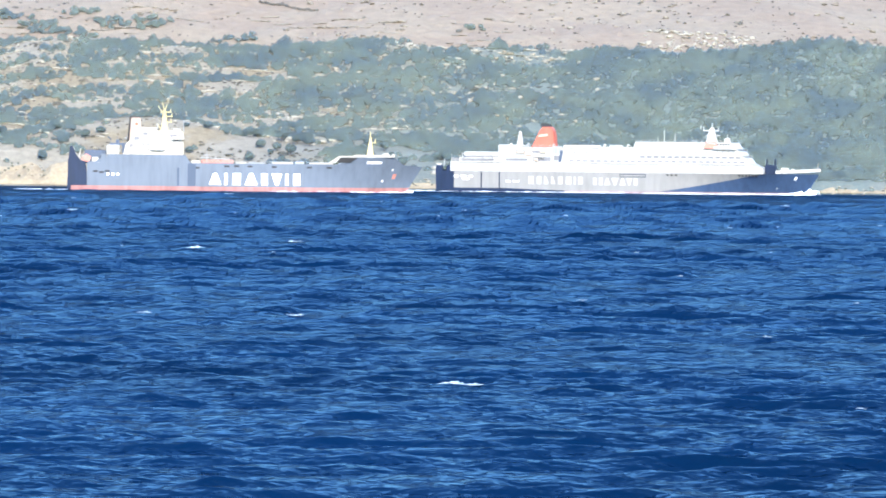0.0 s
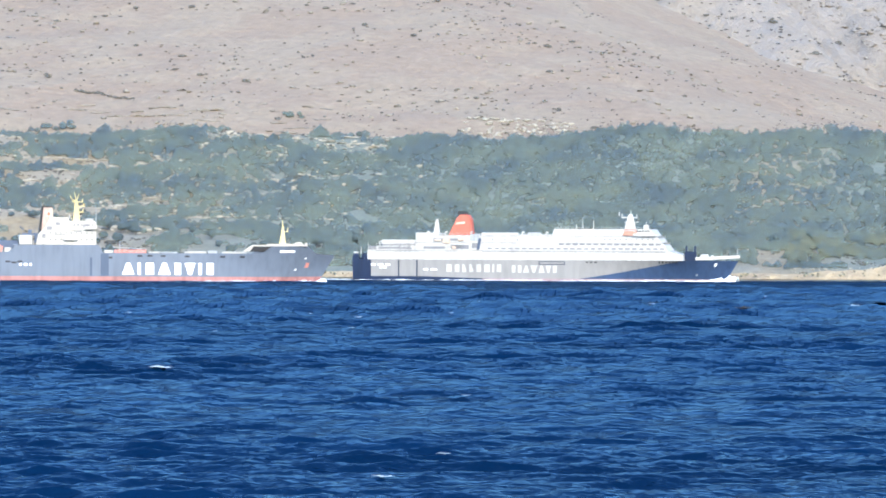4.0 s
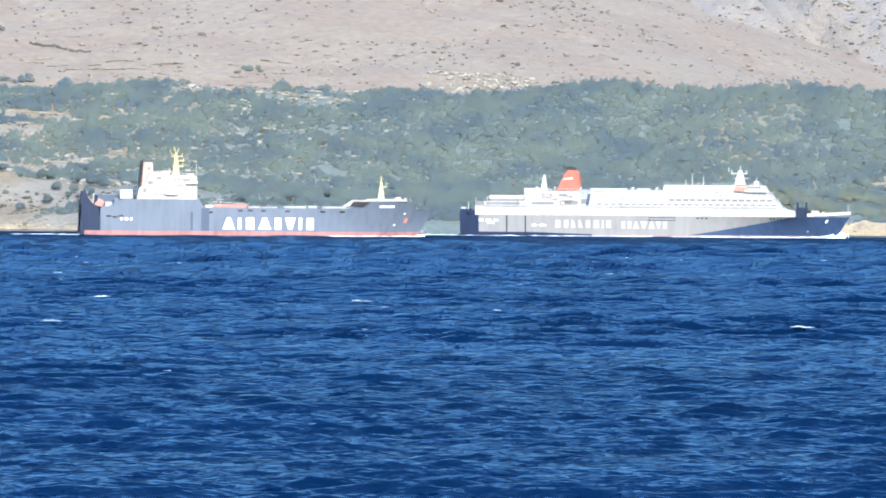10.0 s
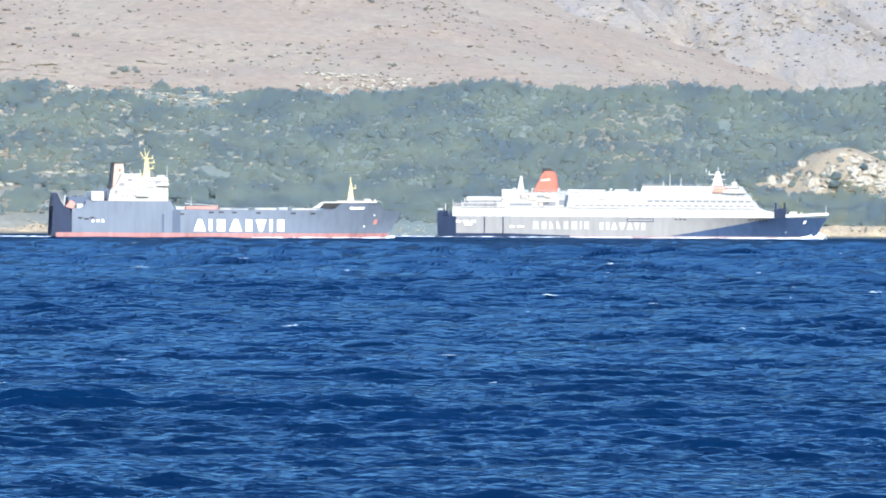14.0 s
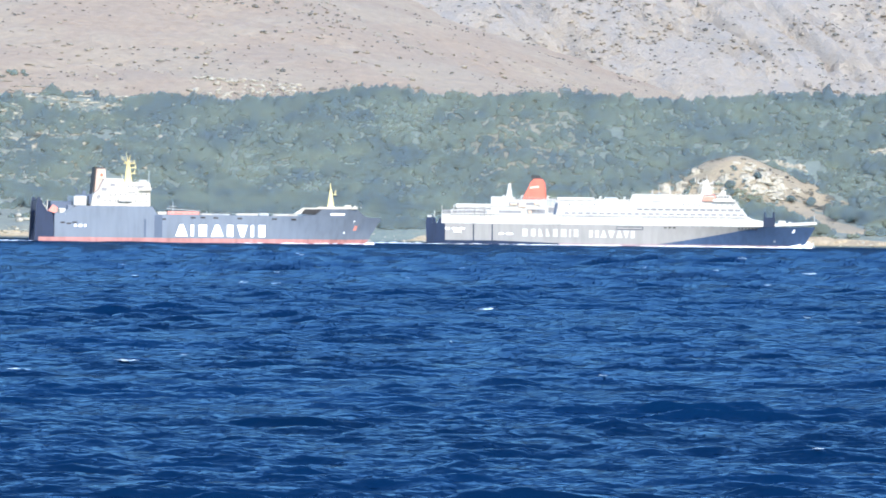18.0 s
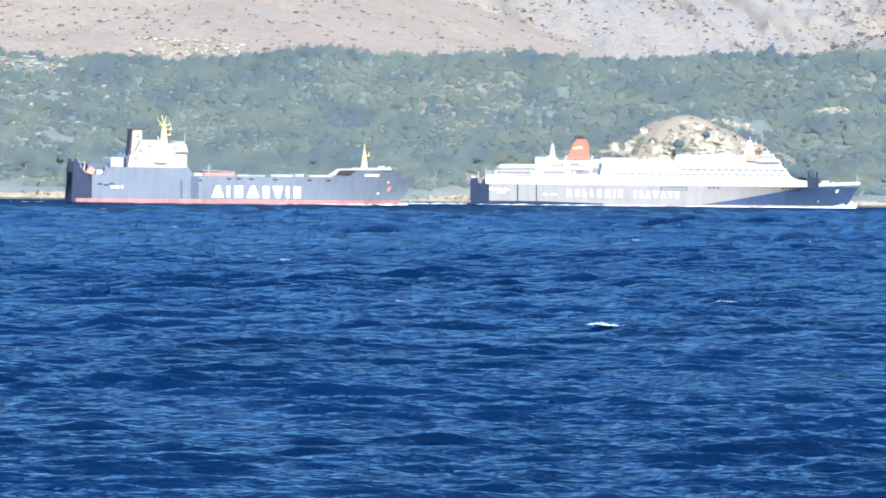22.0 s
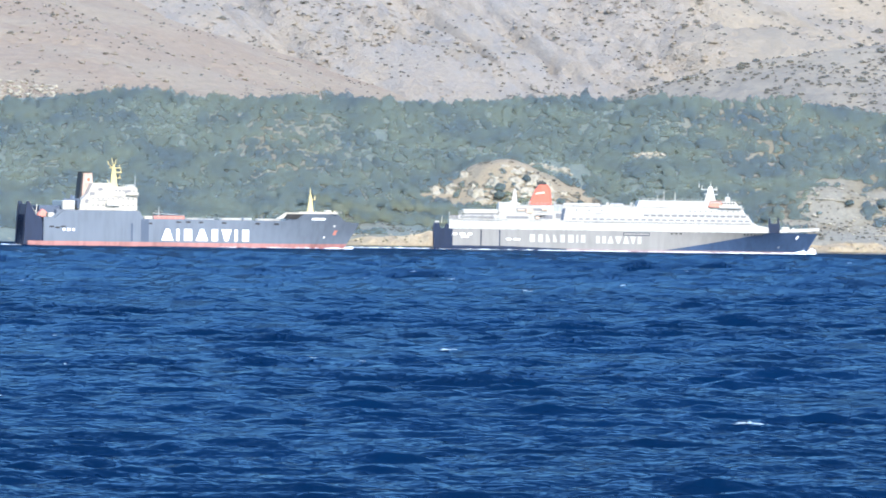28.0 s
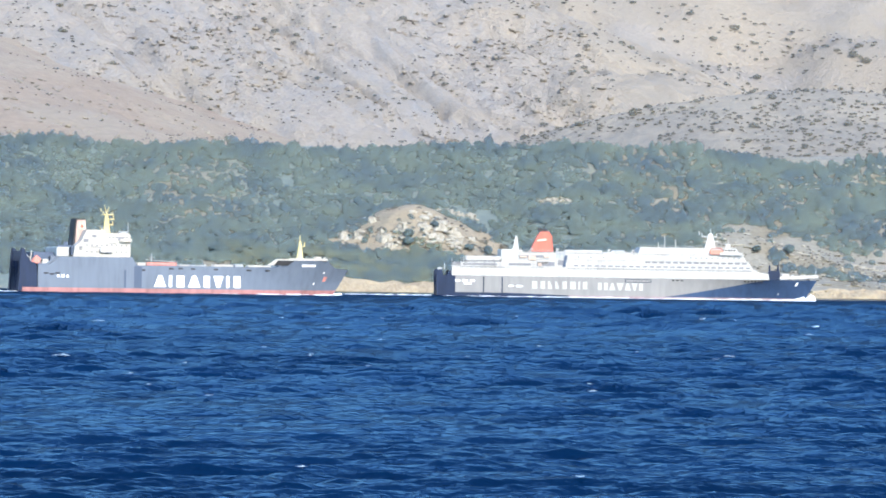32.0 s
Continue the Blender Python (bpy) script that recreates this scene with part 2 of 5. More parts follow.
# ---- mesh helpers ----
def mesh_of(name, verts, faces, mat):
    """A mesh from arrays: verts (n, 3), faces (m, 3 or 4)."""
    verts, faces = np.asarray(verts, np.float32), np.asarray(faces, np.int32)
    me = bpy.data.meshes.new(name)
    k = faces.shape[1]
    me.vertices.add(len(verts))
    me.vertices.foreach_set("co", verts.ravel())
    me.loops.add(faces.size)
    me.loops.foreach_set("vertex_index", faces.ravel())
    me.polygons.add(len(faces))
    me.polygons.foreach_set("loop_start", np.arange(0, faces.size, k, dtype=np.int32))
    me.update(calc_edges=True)
    me.materials.append(mat)
    return me


def smooth(me):
    me.polygons.foreach_set("use_smooth", np.ones(len(me.polygons), bool))
    return me


def part(name, bm, mat, parent, label=""):
    """Links a bmesh as one mesh object under a thing or a part."""
    me = bpy.data.meshes.new(name)
    bmesh.ops.recalc_face_normals(bm, faces=bm.faces)
    bm.to_mesh(me)
    bm.free()
    me.materials.append(mat)
    ob = new(name, me)
    ob.parent = parent
    return tagged(ob, label)


def part_me(name, me, parent, label=""):
    ob = new(name, me)
    ob.parent = parent
    return tagged(ob, label)


def box(bm, x0, x1, y0, y1, z0, z1, bevel=0.0):
    vs = [bm.verts.new(p) for p in itertools.product((x0, x1), (y0, y1), (z0, z1))]
    fs = [bm.faces.new([vs[i] for i in q]) for q in ((0, 1, 3, 2), (4, 6, 7, 5), (0, 4, 5, 1), (2, 3, 7, 6), (0, 2, 6, 4), (1, 5, 7, 3))]
    if bevel:
        es = {e for f in fs for e in f.edges}
        bmesh.ops.bevel(bm, geom=list(es), offset=bevel, segments=1, affect="EDGES")
    return bm


def slab(bm, outline, y0, y1, inset=0.0):
    """A side profile (x, z) run across the ship from y0 to y1; inset narrows it towards its top."""
    zs = [p[1] for p in outline]
    lo, hi = min(zs), max(zs)
    rings = []
    for y, sgn in ((y0, 1), (y1, -1)):
        rings.append([bm.verts.new((x, y + sgn * inset * (z - lo) / max(hi - lo, 1e-6), z)) for x, z in outline])
    a, b = rings
    bm.faces.new(a)
    bm.faces.new(b[::-1])
    n = len(a)
    for i in range(n):
        bm.faces.new((a[i], b[i], b[(i + 1) % n], a[(i + 1) % n]))
    return bm


def rod(bm, p0, p1, r0, r1=None, n=8):
    r1 = r0 if r1 is None else r1
    p0, p1 = Vector(p0), Vector(p1)
    q = (p1 - p0).to_track_quat("Z", "Y")
    ra = [bm.verts.new(p0 + q @ Vector((r0 * math.cos(k * math.tau / n), r0 * math.sin(k * math.tau / n), 0))) for k in range(n)]
    rb = [bm.verts.new(p1 + q @ Vector((r1 * math.cos(k * math.tau / n), r1 * math.sin(k * math.tau / n), 0))) for k in range(n)]
    bm.faces.new(ra[::-1])
    bm.faces.new(rb)
    for k in range(n):
        bm.faces.new((ra[k], ra[(k + 1) % n], rb[(k + 1) % n], rb[k]))
    return bm


def B():
    return bmesh.new()


def fract(x, y, scale, seed, octaves=5, gain=0.5):
    """Smooth fractal value noise on arrays, about -1 to 1."""
    out, amp, tot = np.zeros_like(x, dtype=float), 1.0, 0.0
    for o in range(octaves):
        rng = np.random.RandomState(seed * 31 + o)
        tab = rng.rand(256, 256) * 2 - 1
        px, py = x / scale * 2 ** o + 37.3 * o, y / scale * 2 ** o + 11.7 * o
        ix, iy = np.floor(px).astype(int), np.floor(py).astype(int)
        fx, fy = px - ix, py - iy
        fx, fy = fx * fx * (3 - 2 * fx), fy * fy * (3 - 2 * fy)
        a, b = tab[ix % 256, iy % 256], tab[(ix + 1) % 256, iy % 256]
        c, d = tab[ix % 256, (iy + 1) % 256], tab[(ix + 1) % 256, (iy + 1) % 256]
        out += amp * ((a * (1 - fx) + b * fx) * (1 - fy) + (c * (1 - fx) + d * fx) * fy)
        tot += amp
        amp *= gain
    return out / tot * 1.6


def grid_faces(nr, nc):
    i = np.arange((nr - 1) * (nc - 1))
    r, c = i // (nc - 1), i % (nc - 1)
    a = r * nc + c
    return np.stack([a, a + 1, a + nc + 1, a + nc], 1)


# ---- land ----
def shore_y(x):
    return 2612 + 10 * fract(x, x * 0 + 3.0, 90, 5, 3)


def bell(x, y, cx, cy, rx, ry):
    return np.exp(-((x - cx) / rx) ** 2 - ((y - cy) / ry) ** 2)


def front_h(x, y):
    s = y - shore_y(x)
    z = np.where(s < 6, 0.25 * s, 1.5 + np.clip((s - 6) / 9, 0, 1) * 4.5)
    up = np.clip(s - 15, 0, None)
    z = z + np.minimum(up, 105) * 0.19 + np.clip(up - 105, 0, 140) * 0.385 + np.clip(up - 245, 0, 30) * 0.05 - np.clip(up - 275, 0, None) * 0.25
    z = z + np.clip(s / 60, 0, 1) * 3.0 * fract(x, y, 70, 2, 5)
    z = z + 4.0 * np.clip((s - 150) / 100, 0, 1) * fract(x, y * 0, 120, 8, 3)
    z = z + 17 * bell(x, y, 258, 2752, 27, 24) - 7 * bell(x, y, 318, 2735, 22, 40)
    z = z + 14 * bell(x, y, 432, 2702, 38, 26) - 7 * bell(x, y, 520, 2690, 45, 45)
    z = z + 15 * bell(x, y, -290, 2705, 60, 30) + 11 * bell(x, y, -360, 2652, 62, 20)
    return np.where(s < 0, 0.25 * s, z)


def brown_h(x, y):
    a = 74 + 0.275 * (y - 2890)
    b = 147 - 0.30 * (x + 29) + 0.14 * (y - 3080)
    k = 10.0
    z = -k * np.logaddexp(-a / k, -b / k)
    return z + 5 * fract(x, y, 160, 11, 6, 0.5) + 1.0 * fract(x, y, 18, 12, 3)


def grey_h(x, y):
    a = 160 + 0.42 * (y - 3520) - 0.03 * (x - 323)
    b = 205 - 0.39 * (x - 478) + 0.12 * (y - 3550)
    k = 8.0
    z = -k * np.logaddexp(-a / k, -b / k)
    gully = 1 - np.abs(fract(x + 0.5 * y, y * 0.35, 120, 21, 5, 0.55))
    for gx, gy, lean, wide, deep_ in ((322, 3520, -0.35, 4.5, 10), (386, 3490, -0.30, 4.5, 8.5), (285, 3500, -0.55, 5, 6), (205, 3480, -0.25, 9, 8), (450, 3540, -0.4, 10, 8)):
        d = x - (gx + lean * (y - gy) + 9 * fract(y, y * 0 + gx, 60, 25, 2))
        z = z - deep_ * np.exp(-(d / wide) ** 2) * np.exp(-((y - gy) / 120) ** 2)
    rib = np.abs(fract(x + 0.25 * y, y * 0.3, 46, 23, 4, 0.6))
    crag = np.abs(fract(x + 0.30 * y, y * 0.22, 20, 26, 4, 0.6))
    rocky = 0.35 + 0.65 * np.clip(fract(x, y, 90, 27, 3) * 1.6 + 1.1 * bell(x, y, 350, 3540, 130, 160), 0, 1)
    z = z - (3 + 6 * bell(x, y, 350, 3540, 110, 160)) * rocky * crag + 1.6 * rocky * fract(x, y, 7, 28, 2)
    return z - 9 * gully ** 5 + 7 * fract(x, y, 110, 22, 6, 0.5) + 5 * rib * np.clip(fract(x, y, 150, 24, 2) + 0.5, 0, 1)


def dome_h(x, y):
    z = 137 - ((x - 622) / 205) ** 2 * 38 - 0.34 * np.clip(3300 - y, 0, None) - 0.15 * np.clip(y - 3300, 0, None)
    return z + 2.5 * fract(x, y, 80, 31, 5)


def far_h(x, y):
    z = 120 + 0.42 * (y - 3860) + 0.06 * (x - 600)
    gully = 1 - np.abs(fract(x, y * 0.4, 240, 41, 5, 0.55))
    return z - 30 * gully ** 3 + 16 * fract(x, y, 200, 42, 6, 0.55)


def land(name, h, x0, x1, y0, y1, dx, dy, mat, label):
    xs, ys = np.arange(x0, x1 + dx, dx), np.arange(y0, y1 + dy, dy)
    X, Y = np.meshgrid(xs, ys)
    Z = h(X, Y)
    me = smooth(mesh_of(name, np.stack([X, Y, Z], -1).reshape(-1, 3), grid_faces(len(ys), len(xs)), mat))
    return tagged(new(name, me), label, "hill", "", "structure")


land("ground_hillside", front_h, -900, 1000, 2590, 2960, 5.0, 4.0, SLOPE, "dry stony hillside rising from the sea, under pine woods")
def strip(x, y):
    """Squared distance from the bare strip that runs down from the mound to the shore."""
    u = np.clip((2745 - y) / 105, 0, 1)
    return ((x - 278 - 36 * u) / 13) ** 2 + (np.clip(y - 2745, 0, None) / 8) ** 2 + (np.clip(2640 - y, 0, None) / 4) ** 2


def mound_h(x, y):
    d = ((x - 262) / 52) ** 2 + ((y - 2744) / 34) ** 2 + 0.25 * fract(x, y, 16, 97, 3)
    d = np.minimum(d, strip(x, y) * 2.2 + 0.25 * fract(x, y, 9, 96, 3))
    return front_h(x, y) + 0.9 * np.clip(1.0 - d, -1, 1) + 0.5 * fract(x, y, 7, 98, 3)


land("ground_mound", mound_h, 200, 336, 2634, 2790, 1.6, 1.6, MOUND, "tan earth and cream rock of a quarried mound")
land("ground_brown_hill", brown_h, -1300, 420, 2880, 4200, 8.0, 7.0, BROWN, "bare brown hill with scattered scrub and stones")
land("ground_mountain", grey_h, -260, 820, 3270, 4000, 2.6, 3.6, LIME, "steep grey limestone mountainside with gullies")
land("ground_scrub_ridge", dome_h, 250, 1000, 2950, 3500, 6.0, 6.0, DOME, "low stony ridge dotted with scrub")
land("ground_far_mountain", far_h, -1500, 1600, 3700, 4700, 14.0, 12.0, LIME, "distant pale limestone mountain")


# ---- sea ----
def sea_bounds(y):
    lo = np.minimum(192 - 0.2055 * y, -192 + 0.083 * y)
    hi = np.maximum(192 - 0.03 * y, -192 + 0.258 * y)
    return lo - 28, hi + 28


def swell_scale(y):
    """Stretches the waves with distance, so that far ones still show to the camera."""
    return 1 + np.clip(y - 260, 0, None) / 700


def warped(y):
    return np.where(y < 260, y, 260 + 700 * np.log(swell_scale(y)))


def sea_rows(y0, y1, n):
    k = np.linspace(warped(y0), warped(y1), n)
    return np.where(k < 260, k, 260 + 700 * (np.exp((k - 260) / 700) - 1))


def wave_field(x, y):
    """Wind sea: many wave trains about one main heading, the short ones spread wider."""
    rng = np.random.RandomState(3)
    sc = swell_scale(y)
    y = warped(y)
    x = x / sc
    z, dx, dy = np.zeros_like(x), np.zeros_like(x), np.zeros_like(x)
    count, lam0, lam1 = 72, 1.3, 8.5
    for k in range(count):
        lam = lam0 * (lam1 / lam0) ** ((k + rng.rand()) / count)
        ang = radians(-78) + rng.randn() * (0.75 - 0.45 * k / count)
        amp = 0.030 * lam / math.tau * (0.6 + 0.8 * rng.rand())
        c, s, ph = math.cos(ang), math.sin(ang), rng.rand() * math.tau
        arg = math.tau / lam * (x * c + y * s) + ph
        if lam < 2.4:
            amp = amp * (1 - np.clip((y - 300) / 70, 0, 1))
        z += amp * np.cos(arg)
        dx -= 1.1 * amp * c * np.sin(arg)
        dy -= 1.1 * amp * s * np.sin(arg)
    # uneven wind, plus steeper far waves that look darker from the camera
    wave_gain = (1.0 + 0.45 * fract(x, y, 34, 3, 3)) * sc * (1 + 0.42 * np.clip((y - 240) / 240, 0, 1))
    return z * wave_gain, dx * wave_gain, dy * wave_gain


def sea_sheet(y0, y1, n, cols):
    rows = sea_rows(y0, y1, n)
    lo, hi = sea_bounds(rows)
    u = np.linspace(0, 1, cols)
    X = lo[:, None] + (hi - lo)[:, None] * u[None]
    Y = np.repeat(rows[:, None], cols, 1)
    Z, DX, DY = wave_field(X, Y)
    fade = np.clip((rows - 165) / 8, 0, 1)[:, None] * np.clip((2600 - rows) / 1000, 0.08, 1)[:, None]
    me = smooth(mesh_of("water", np.stack([X + DX * fade, Y + DY * fade, Z * fade], -1).reshape(-1, 3), grid_faces(len(rows), cols), SEA))
    return tagged(new("water", me), "deep blue choppy sea in wind waves", "sea", "", "structure")


sea_near = sea_sheet(165.0, 370.0, 540, 820)
sea_mid = sea_sheet(368.0, 905.0, 400, 400)
sea_far = sea_sheet(900.0, 2690.0, 320, 220)
deep = B()
box(deep, -6000, 6000, -3000, 2700, -6.0, -1.1)
tagged(part("water_deep", deep, SEA, None), "calm deep blue water reaching out on all sides", "sea", "", "structure")


# ---- woods ----
ICO_V = np.array([(0, 0, 1)] + [(math.cos(a) * 0.894, math.sin(a) * 0.894, 0.447) for a in np.arange(5) * math.tau / 5]
                 + [(math.cos(a) * 0.894, math.sin(a) * 0.894, -0.447) for a in (np.arange(5) + 0.5) * math.tau / 5] + [(0, 0, -1)])
ICO_F = np.array([(0, 1 + k, 1 + (k + 1) % 5) for k in range(5)] + [(1 + k, 6 + k, 1 + (k + 1) % 5) for k in range(5)]
                 + [(1 + (k + 1) % 5, 6 + k, 6 + (k + 1) % 5) for k in range(5)] + [(11, 6 + (k + 1) % 5, 6 + k) for k in range(5)])


def crown(seed, lobes, tufts, tall=1.0):
    """One crown, about 1 wide and tall, base at 0: rounded boughs under a loose uneven shell of small tufts."""
    rng = np.random.RandomState(seed)
    V, F, N, n = [], [], [], 0
    mid = np.array([0, 0, 0.30])
    boughs = []
    for k in range(lobes):
        a = rng.rand() * 0.9 + k * math.tau / max(lobes - 1, 1)
        r = (0.20 + 0.08 * rng.rand()) if k else 0.0
        size = (0.22 + 0.08 * rng.rand()) if k else 0.31
        c = np.array([math.cos(a) * r, math.sin(a) * r, (0.30 + 0.16 * rng.rand() if k else 0.46) * tall])
        boughs.append((c, size))
        d = ICO_V * (1 + 0.13 * rng.randn(12, 1))
        v = d * size * np.array([1, 1, 0.92]) + c
        out = v - mid
        V.append(v), F.append(ICO_F + n), N.append(0.55 * ICO_V + 0.45 * out / np.linalg.norm(out, axis=1)[:, None])
        n += 12
    for k in range(tufts):
        c, size = boughs[rng.randint(lobes)]
        d = rng.randn(3) + np.array([0, 0, 0.5])
        d /= np.linalg.norm(d)
        q = c + d * size * (0.90 + 0.24 * rng.rand())
        face = d + 0.30 * rng.randn(3)
        t1 = np.cross(face, rng.randn(3))
        t1 /= np.linalg.norm(t1)
        t2 = np.cross(face, t1)
        t2 /= np.linalg.norm(t2)
        w = 0.05 + 0.05 * rng.rand()
        V.append(np.stack([q + 1.2 * t1 * w, q - 0.6 * t1 * w + t2 * w, q - 0.6 * t1 * w - t2 * w]))
        F.append(np.array([[0, 1, 2]]) + n), N.append(np.repeat((d + 0.15 * rng.randn(3))[None], 3, 0))
        n += 3
    return np.concatenate(V), np.concatenate(F), np.concatenate(N)


def leafy(me, normals):
    """Sets shading normals along the boughs, which softens light and shade on the leaves."""
    me.normals_split_custom_set_from_vertices(normals / np.linalg.norm(normals, axis=1)[:, None])
    return me


def scatter(name, templates, xs, ys, zs, widths, heights, mat, seed, label, category, sink=0.0, turn=math.tau, long=1.0):
    """Many plants or stones joined into one object."""
    rng = np.random.RandomState(seed)
    V, F, N, n = [], [], [], 0
    for x, y, z, w, h in zip(xs, ys, zs, widths, heights):
        tv, tf, *tn = templates[rng.randint(len(templates))]
        a = rng.rand() * turn
        c, s = math.cos(a), math.sin(a)
        v = np.stack([(tv[:, 0] * long * c - tv[:, 1] * s) * w + x, (tv[:, 0] * long * s + tv[:, 1] * c) * w + y, tv[:, 2] * h + z - sink * h], 1)
        V.append(v), F.append(tf + n)
        if tn:
            q = tn[0]
            # normals lean to the sun's side and up, to flatten crown shading
            N.append(np.stack([q[:, 0] * c - q[:, 1] * s, q[:, 0] * s + q[:, 1] * c - 0.5, q[:, 2] + 0.45], 1))
        n += len(tv)
    me = smooth(mesh_of(name, np.concatenate(V), np.concatenate(F), mat))
    if N:
        leafy(me, np.concatenate(N))
    return tagged(new(name, me), label, category, "", "stuff")


def wood_density(x, y):
    """How much of the slope the pines cover, 0 to 1."""
    s = y - shore_y(x)
    d = 0.98 + 0 * x
    left = 1 / (1 + np.exp((x + 70) / 22))
    patch = fract(x * 0.7, y * 2.4, 30, 51, 5, 0.6)
    d = d - left * np.clip(0.34 + 1.5 * patch, 0, 1)
    d = d - 1.0 * (1 / (1 + np.exp((x + 140 + 0.45 * (s - 60)) / 14))) * (s < 118) * np.clip(0.75 + fract(x, y, 30, 52, 3), 0, 1)
    d = d - 1.1 * bell(x, y, 258, 2748, 32, 20) - 1.0 * bell(x, y, 292, 2742, 26, 22)
    right = 1 / (1 + np.exp(-(x - 408 - 0.25 * (s - 40)) / 9))
    d = d - right * (s < 122 + 34 * bell(x, x * 0, 448, 0, 34, 1)) * np.clip(0.95 + 0.5 * fract(x, y * 2.2, 35, 53, 3), 0, 1)
    d = d - 1.1 * bell(x, y, 294, 2784, 22, 9) - 1.0 * bell(x, y, 347, 2795, 14, 8) - 0.7 * bell(x, y, 120, 2690, 40, 6)
    d = d - 0.9 * bell(x, y, -131, 2868, 16, 6) - 0.9 * bell(x, y, -172, 2862, 22, 6) - 0.9 * bell(x, y, -100, 2855, 20, 6)
    d = d - (s < 100) * (0.85 * bell(x, x * 0, 182, 0, 30, 1) + 0.55 * bell(x, x * 0, 372, 0, 45, 1) * (s < 60)) * np.clip(0.9 + fract(x, y, 16, 57, 2), 0, 1.3)
    d = d - 1.05 * np.exp(-strip(x, y) * 0.8) - 0.95 * (s < 58) * bell(x, x * 0, 130, 0, 22, 1) * np.clip(0.9 + fract(x, y, 14, 58, 2), 0, 1.2)
    d = d - 1.2 * bell(x, y, 199, 2822, 5, 11) - 1.1 * bell(x, y, 242, 2729, 15, 10) - 0.9 * bell(x, y, 224, 2740, 12, 6)
    edge = 262 + 16 * fract(x, x * 0, 70, 54, 3) + 14 * bell(x, x * 0, 35, 0, 55, 1)
    d = d * (s < edge) + 0.10 * left * (s >= edge) * (s < edge + 40)
    return np.clip(d, 0, 1) * (s > 17)


rng = np.random.RandomState(77)
PINES = [crown(100 + k, 2, 28, 1.0 + 0.15 * (k % 3)) for k in range(14)]
gx, gy = np.meshgrid(np.arange(-480, 660, 3.9), np.arange(2622, 2925, 3.9))
gx, gy = gx.ravel() + rng.uniform(-2.6, 2.6, gx.size), gy.ravel() + rng.uniform(-2.6, 2.6, gx.size)
keep = wood_density(gx, gy) > 0.30 + 0.35 * rng.rand(gx.size)
gx, gy = gx[keep], gy[keep]
gw = rng.uniform(5.6, 8.6, gx.size) * (1 + 0.25 * fract(gx, gy, 28, 61, 3)) * (1 + 0.35 * (rng.rand(gx.size) > 0.8))
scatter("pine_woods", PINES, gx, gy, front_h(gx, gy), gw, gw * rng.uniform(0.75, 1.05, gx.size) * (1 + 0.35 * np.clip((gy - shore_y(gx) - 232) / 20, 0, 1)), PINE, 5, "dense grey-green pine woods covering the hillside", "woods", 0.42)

# clumps of pine that climb past the edge of the woods
cx, cy = np.meshgrid(np.arange(-520, -90, 5.0), np.arange(2880, 2985, 5.0))
cx, cy = cx.ravel() + rng.uniform(-2.5, 2.5, cx.size), cy.ravel() + rng.uniform(-2.5, 2.5, cx.size)
keep = fract(cx, cy * 1.6, 34, 63, 3) > 0.42 - 0.9 / (1 + np.exp((cx + 345) / 14)) + 0.006 * (cy - 2890)
cx, cy = cx[keep], cy[keep]
cw = rng.uniform(5.0, 8.0, cx.size)
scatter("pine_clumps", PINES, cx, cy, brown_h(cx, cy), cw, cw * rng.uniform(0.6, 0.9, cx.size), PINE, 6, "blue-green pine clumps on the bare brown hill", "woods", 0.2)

# greener trees above the clay bank and round the mound
cx, cy = np.meshgrid(np.arange(112, 420, 4.4), np.arange(2632, 2726, 4.4))
cx, cy = cx.ravel() + rng.uniform(-2, 2, cx.size), cy.ravel() + rng.uniform(-2, 2, cx.size)
keep = (fract(cx, cy, 22, 64, 3) > -0.05 + 0.5 * bell(cx, cx * 0, 182, 0, 16, 1)) & (strip(cx, cy) > 1.6) & (bell(cx, cy, 242, 2729, 15, 10) < 0.4) & (cx < 366 - 0.3 * (cy - 2632)) & (bell(cx, cx * 0, 130, 0, 22, 1) < 0.45)
cx, cy = cx[keep], cy[keep]
cw = rng.uniform(4.5, 8.0, cx.size)
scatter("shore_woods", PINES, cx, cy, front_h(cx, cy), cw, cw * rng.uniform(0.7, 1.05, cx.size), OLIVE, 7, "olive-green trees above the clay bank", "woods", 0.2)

# dark trees that stand among the rock faces of the mound
cx, cy = rng.uniform(222, 290, 46), rng.uniform(2718, 2744, 46)
keep = (bell(cx, cy, 258, 2756, 30, 8) < 0.5) & (strip(cx, cy) > 1.2)
cx, cy = cx[keep], cy[keep]
cw = rng.uniform(3.4, 6.0, cx.size)
scatter("mound_trees", PINES, cx, cy, front_h(cx, cy), cw, cw * rng.uniform(0.6, 0.95, cx.size), PINE, 8, "dark trees among the rock faces of the mound", "woods", 0.25)

# single pines that stand along the shore and on the open slopes
TREE_ME = []
for k in range(8):
    v, f_, n_ = crown(300 + k, 7, 160, 1.0)
    tb = B()
    rod(tb, (0, 0, -0.5), (0.1, 0.05, 2.6), 0.24, 0.15, 7)
    for a in range(4):
        rod(tb, (0.1, 0.05, 1.7 + 0.25 * a), (1.5 * math.cos(a * 1.7 + k), 1.5 * math.sin(a * 1.7 + k), 3.2 + 0.3 * a), 0.11, 0.04, 5)
    tree = new("pine_tree")
    part("trunk", tb, BARK, tree)
    part_me("crown", leafy(smooth(mesh_of("crown", v * np.array([6.2, 6.2, 6.6]) + np.array([0, 0, 0.6]), f_, PINE)), n_), tree)
    tagged(tree, "round-crowned grey-green pine above the shore", "tree", "shore pines")
    TREE_ME.append(tree)
tx = rng.uniform(-440, 620, 900)
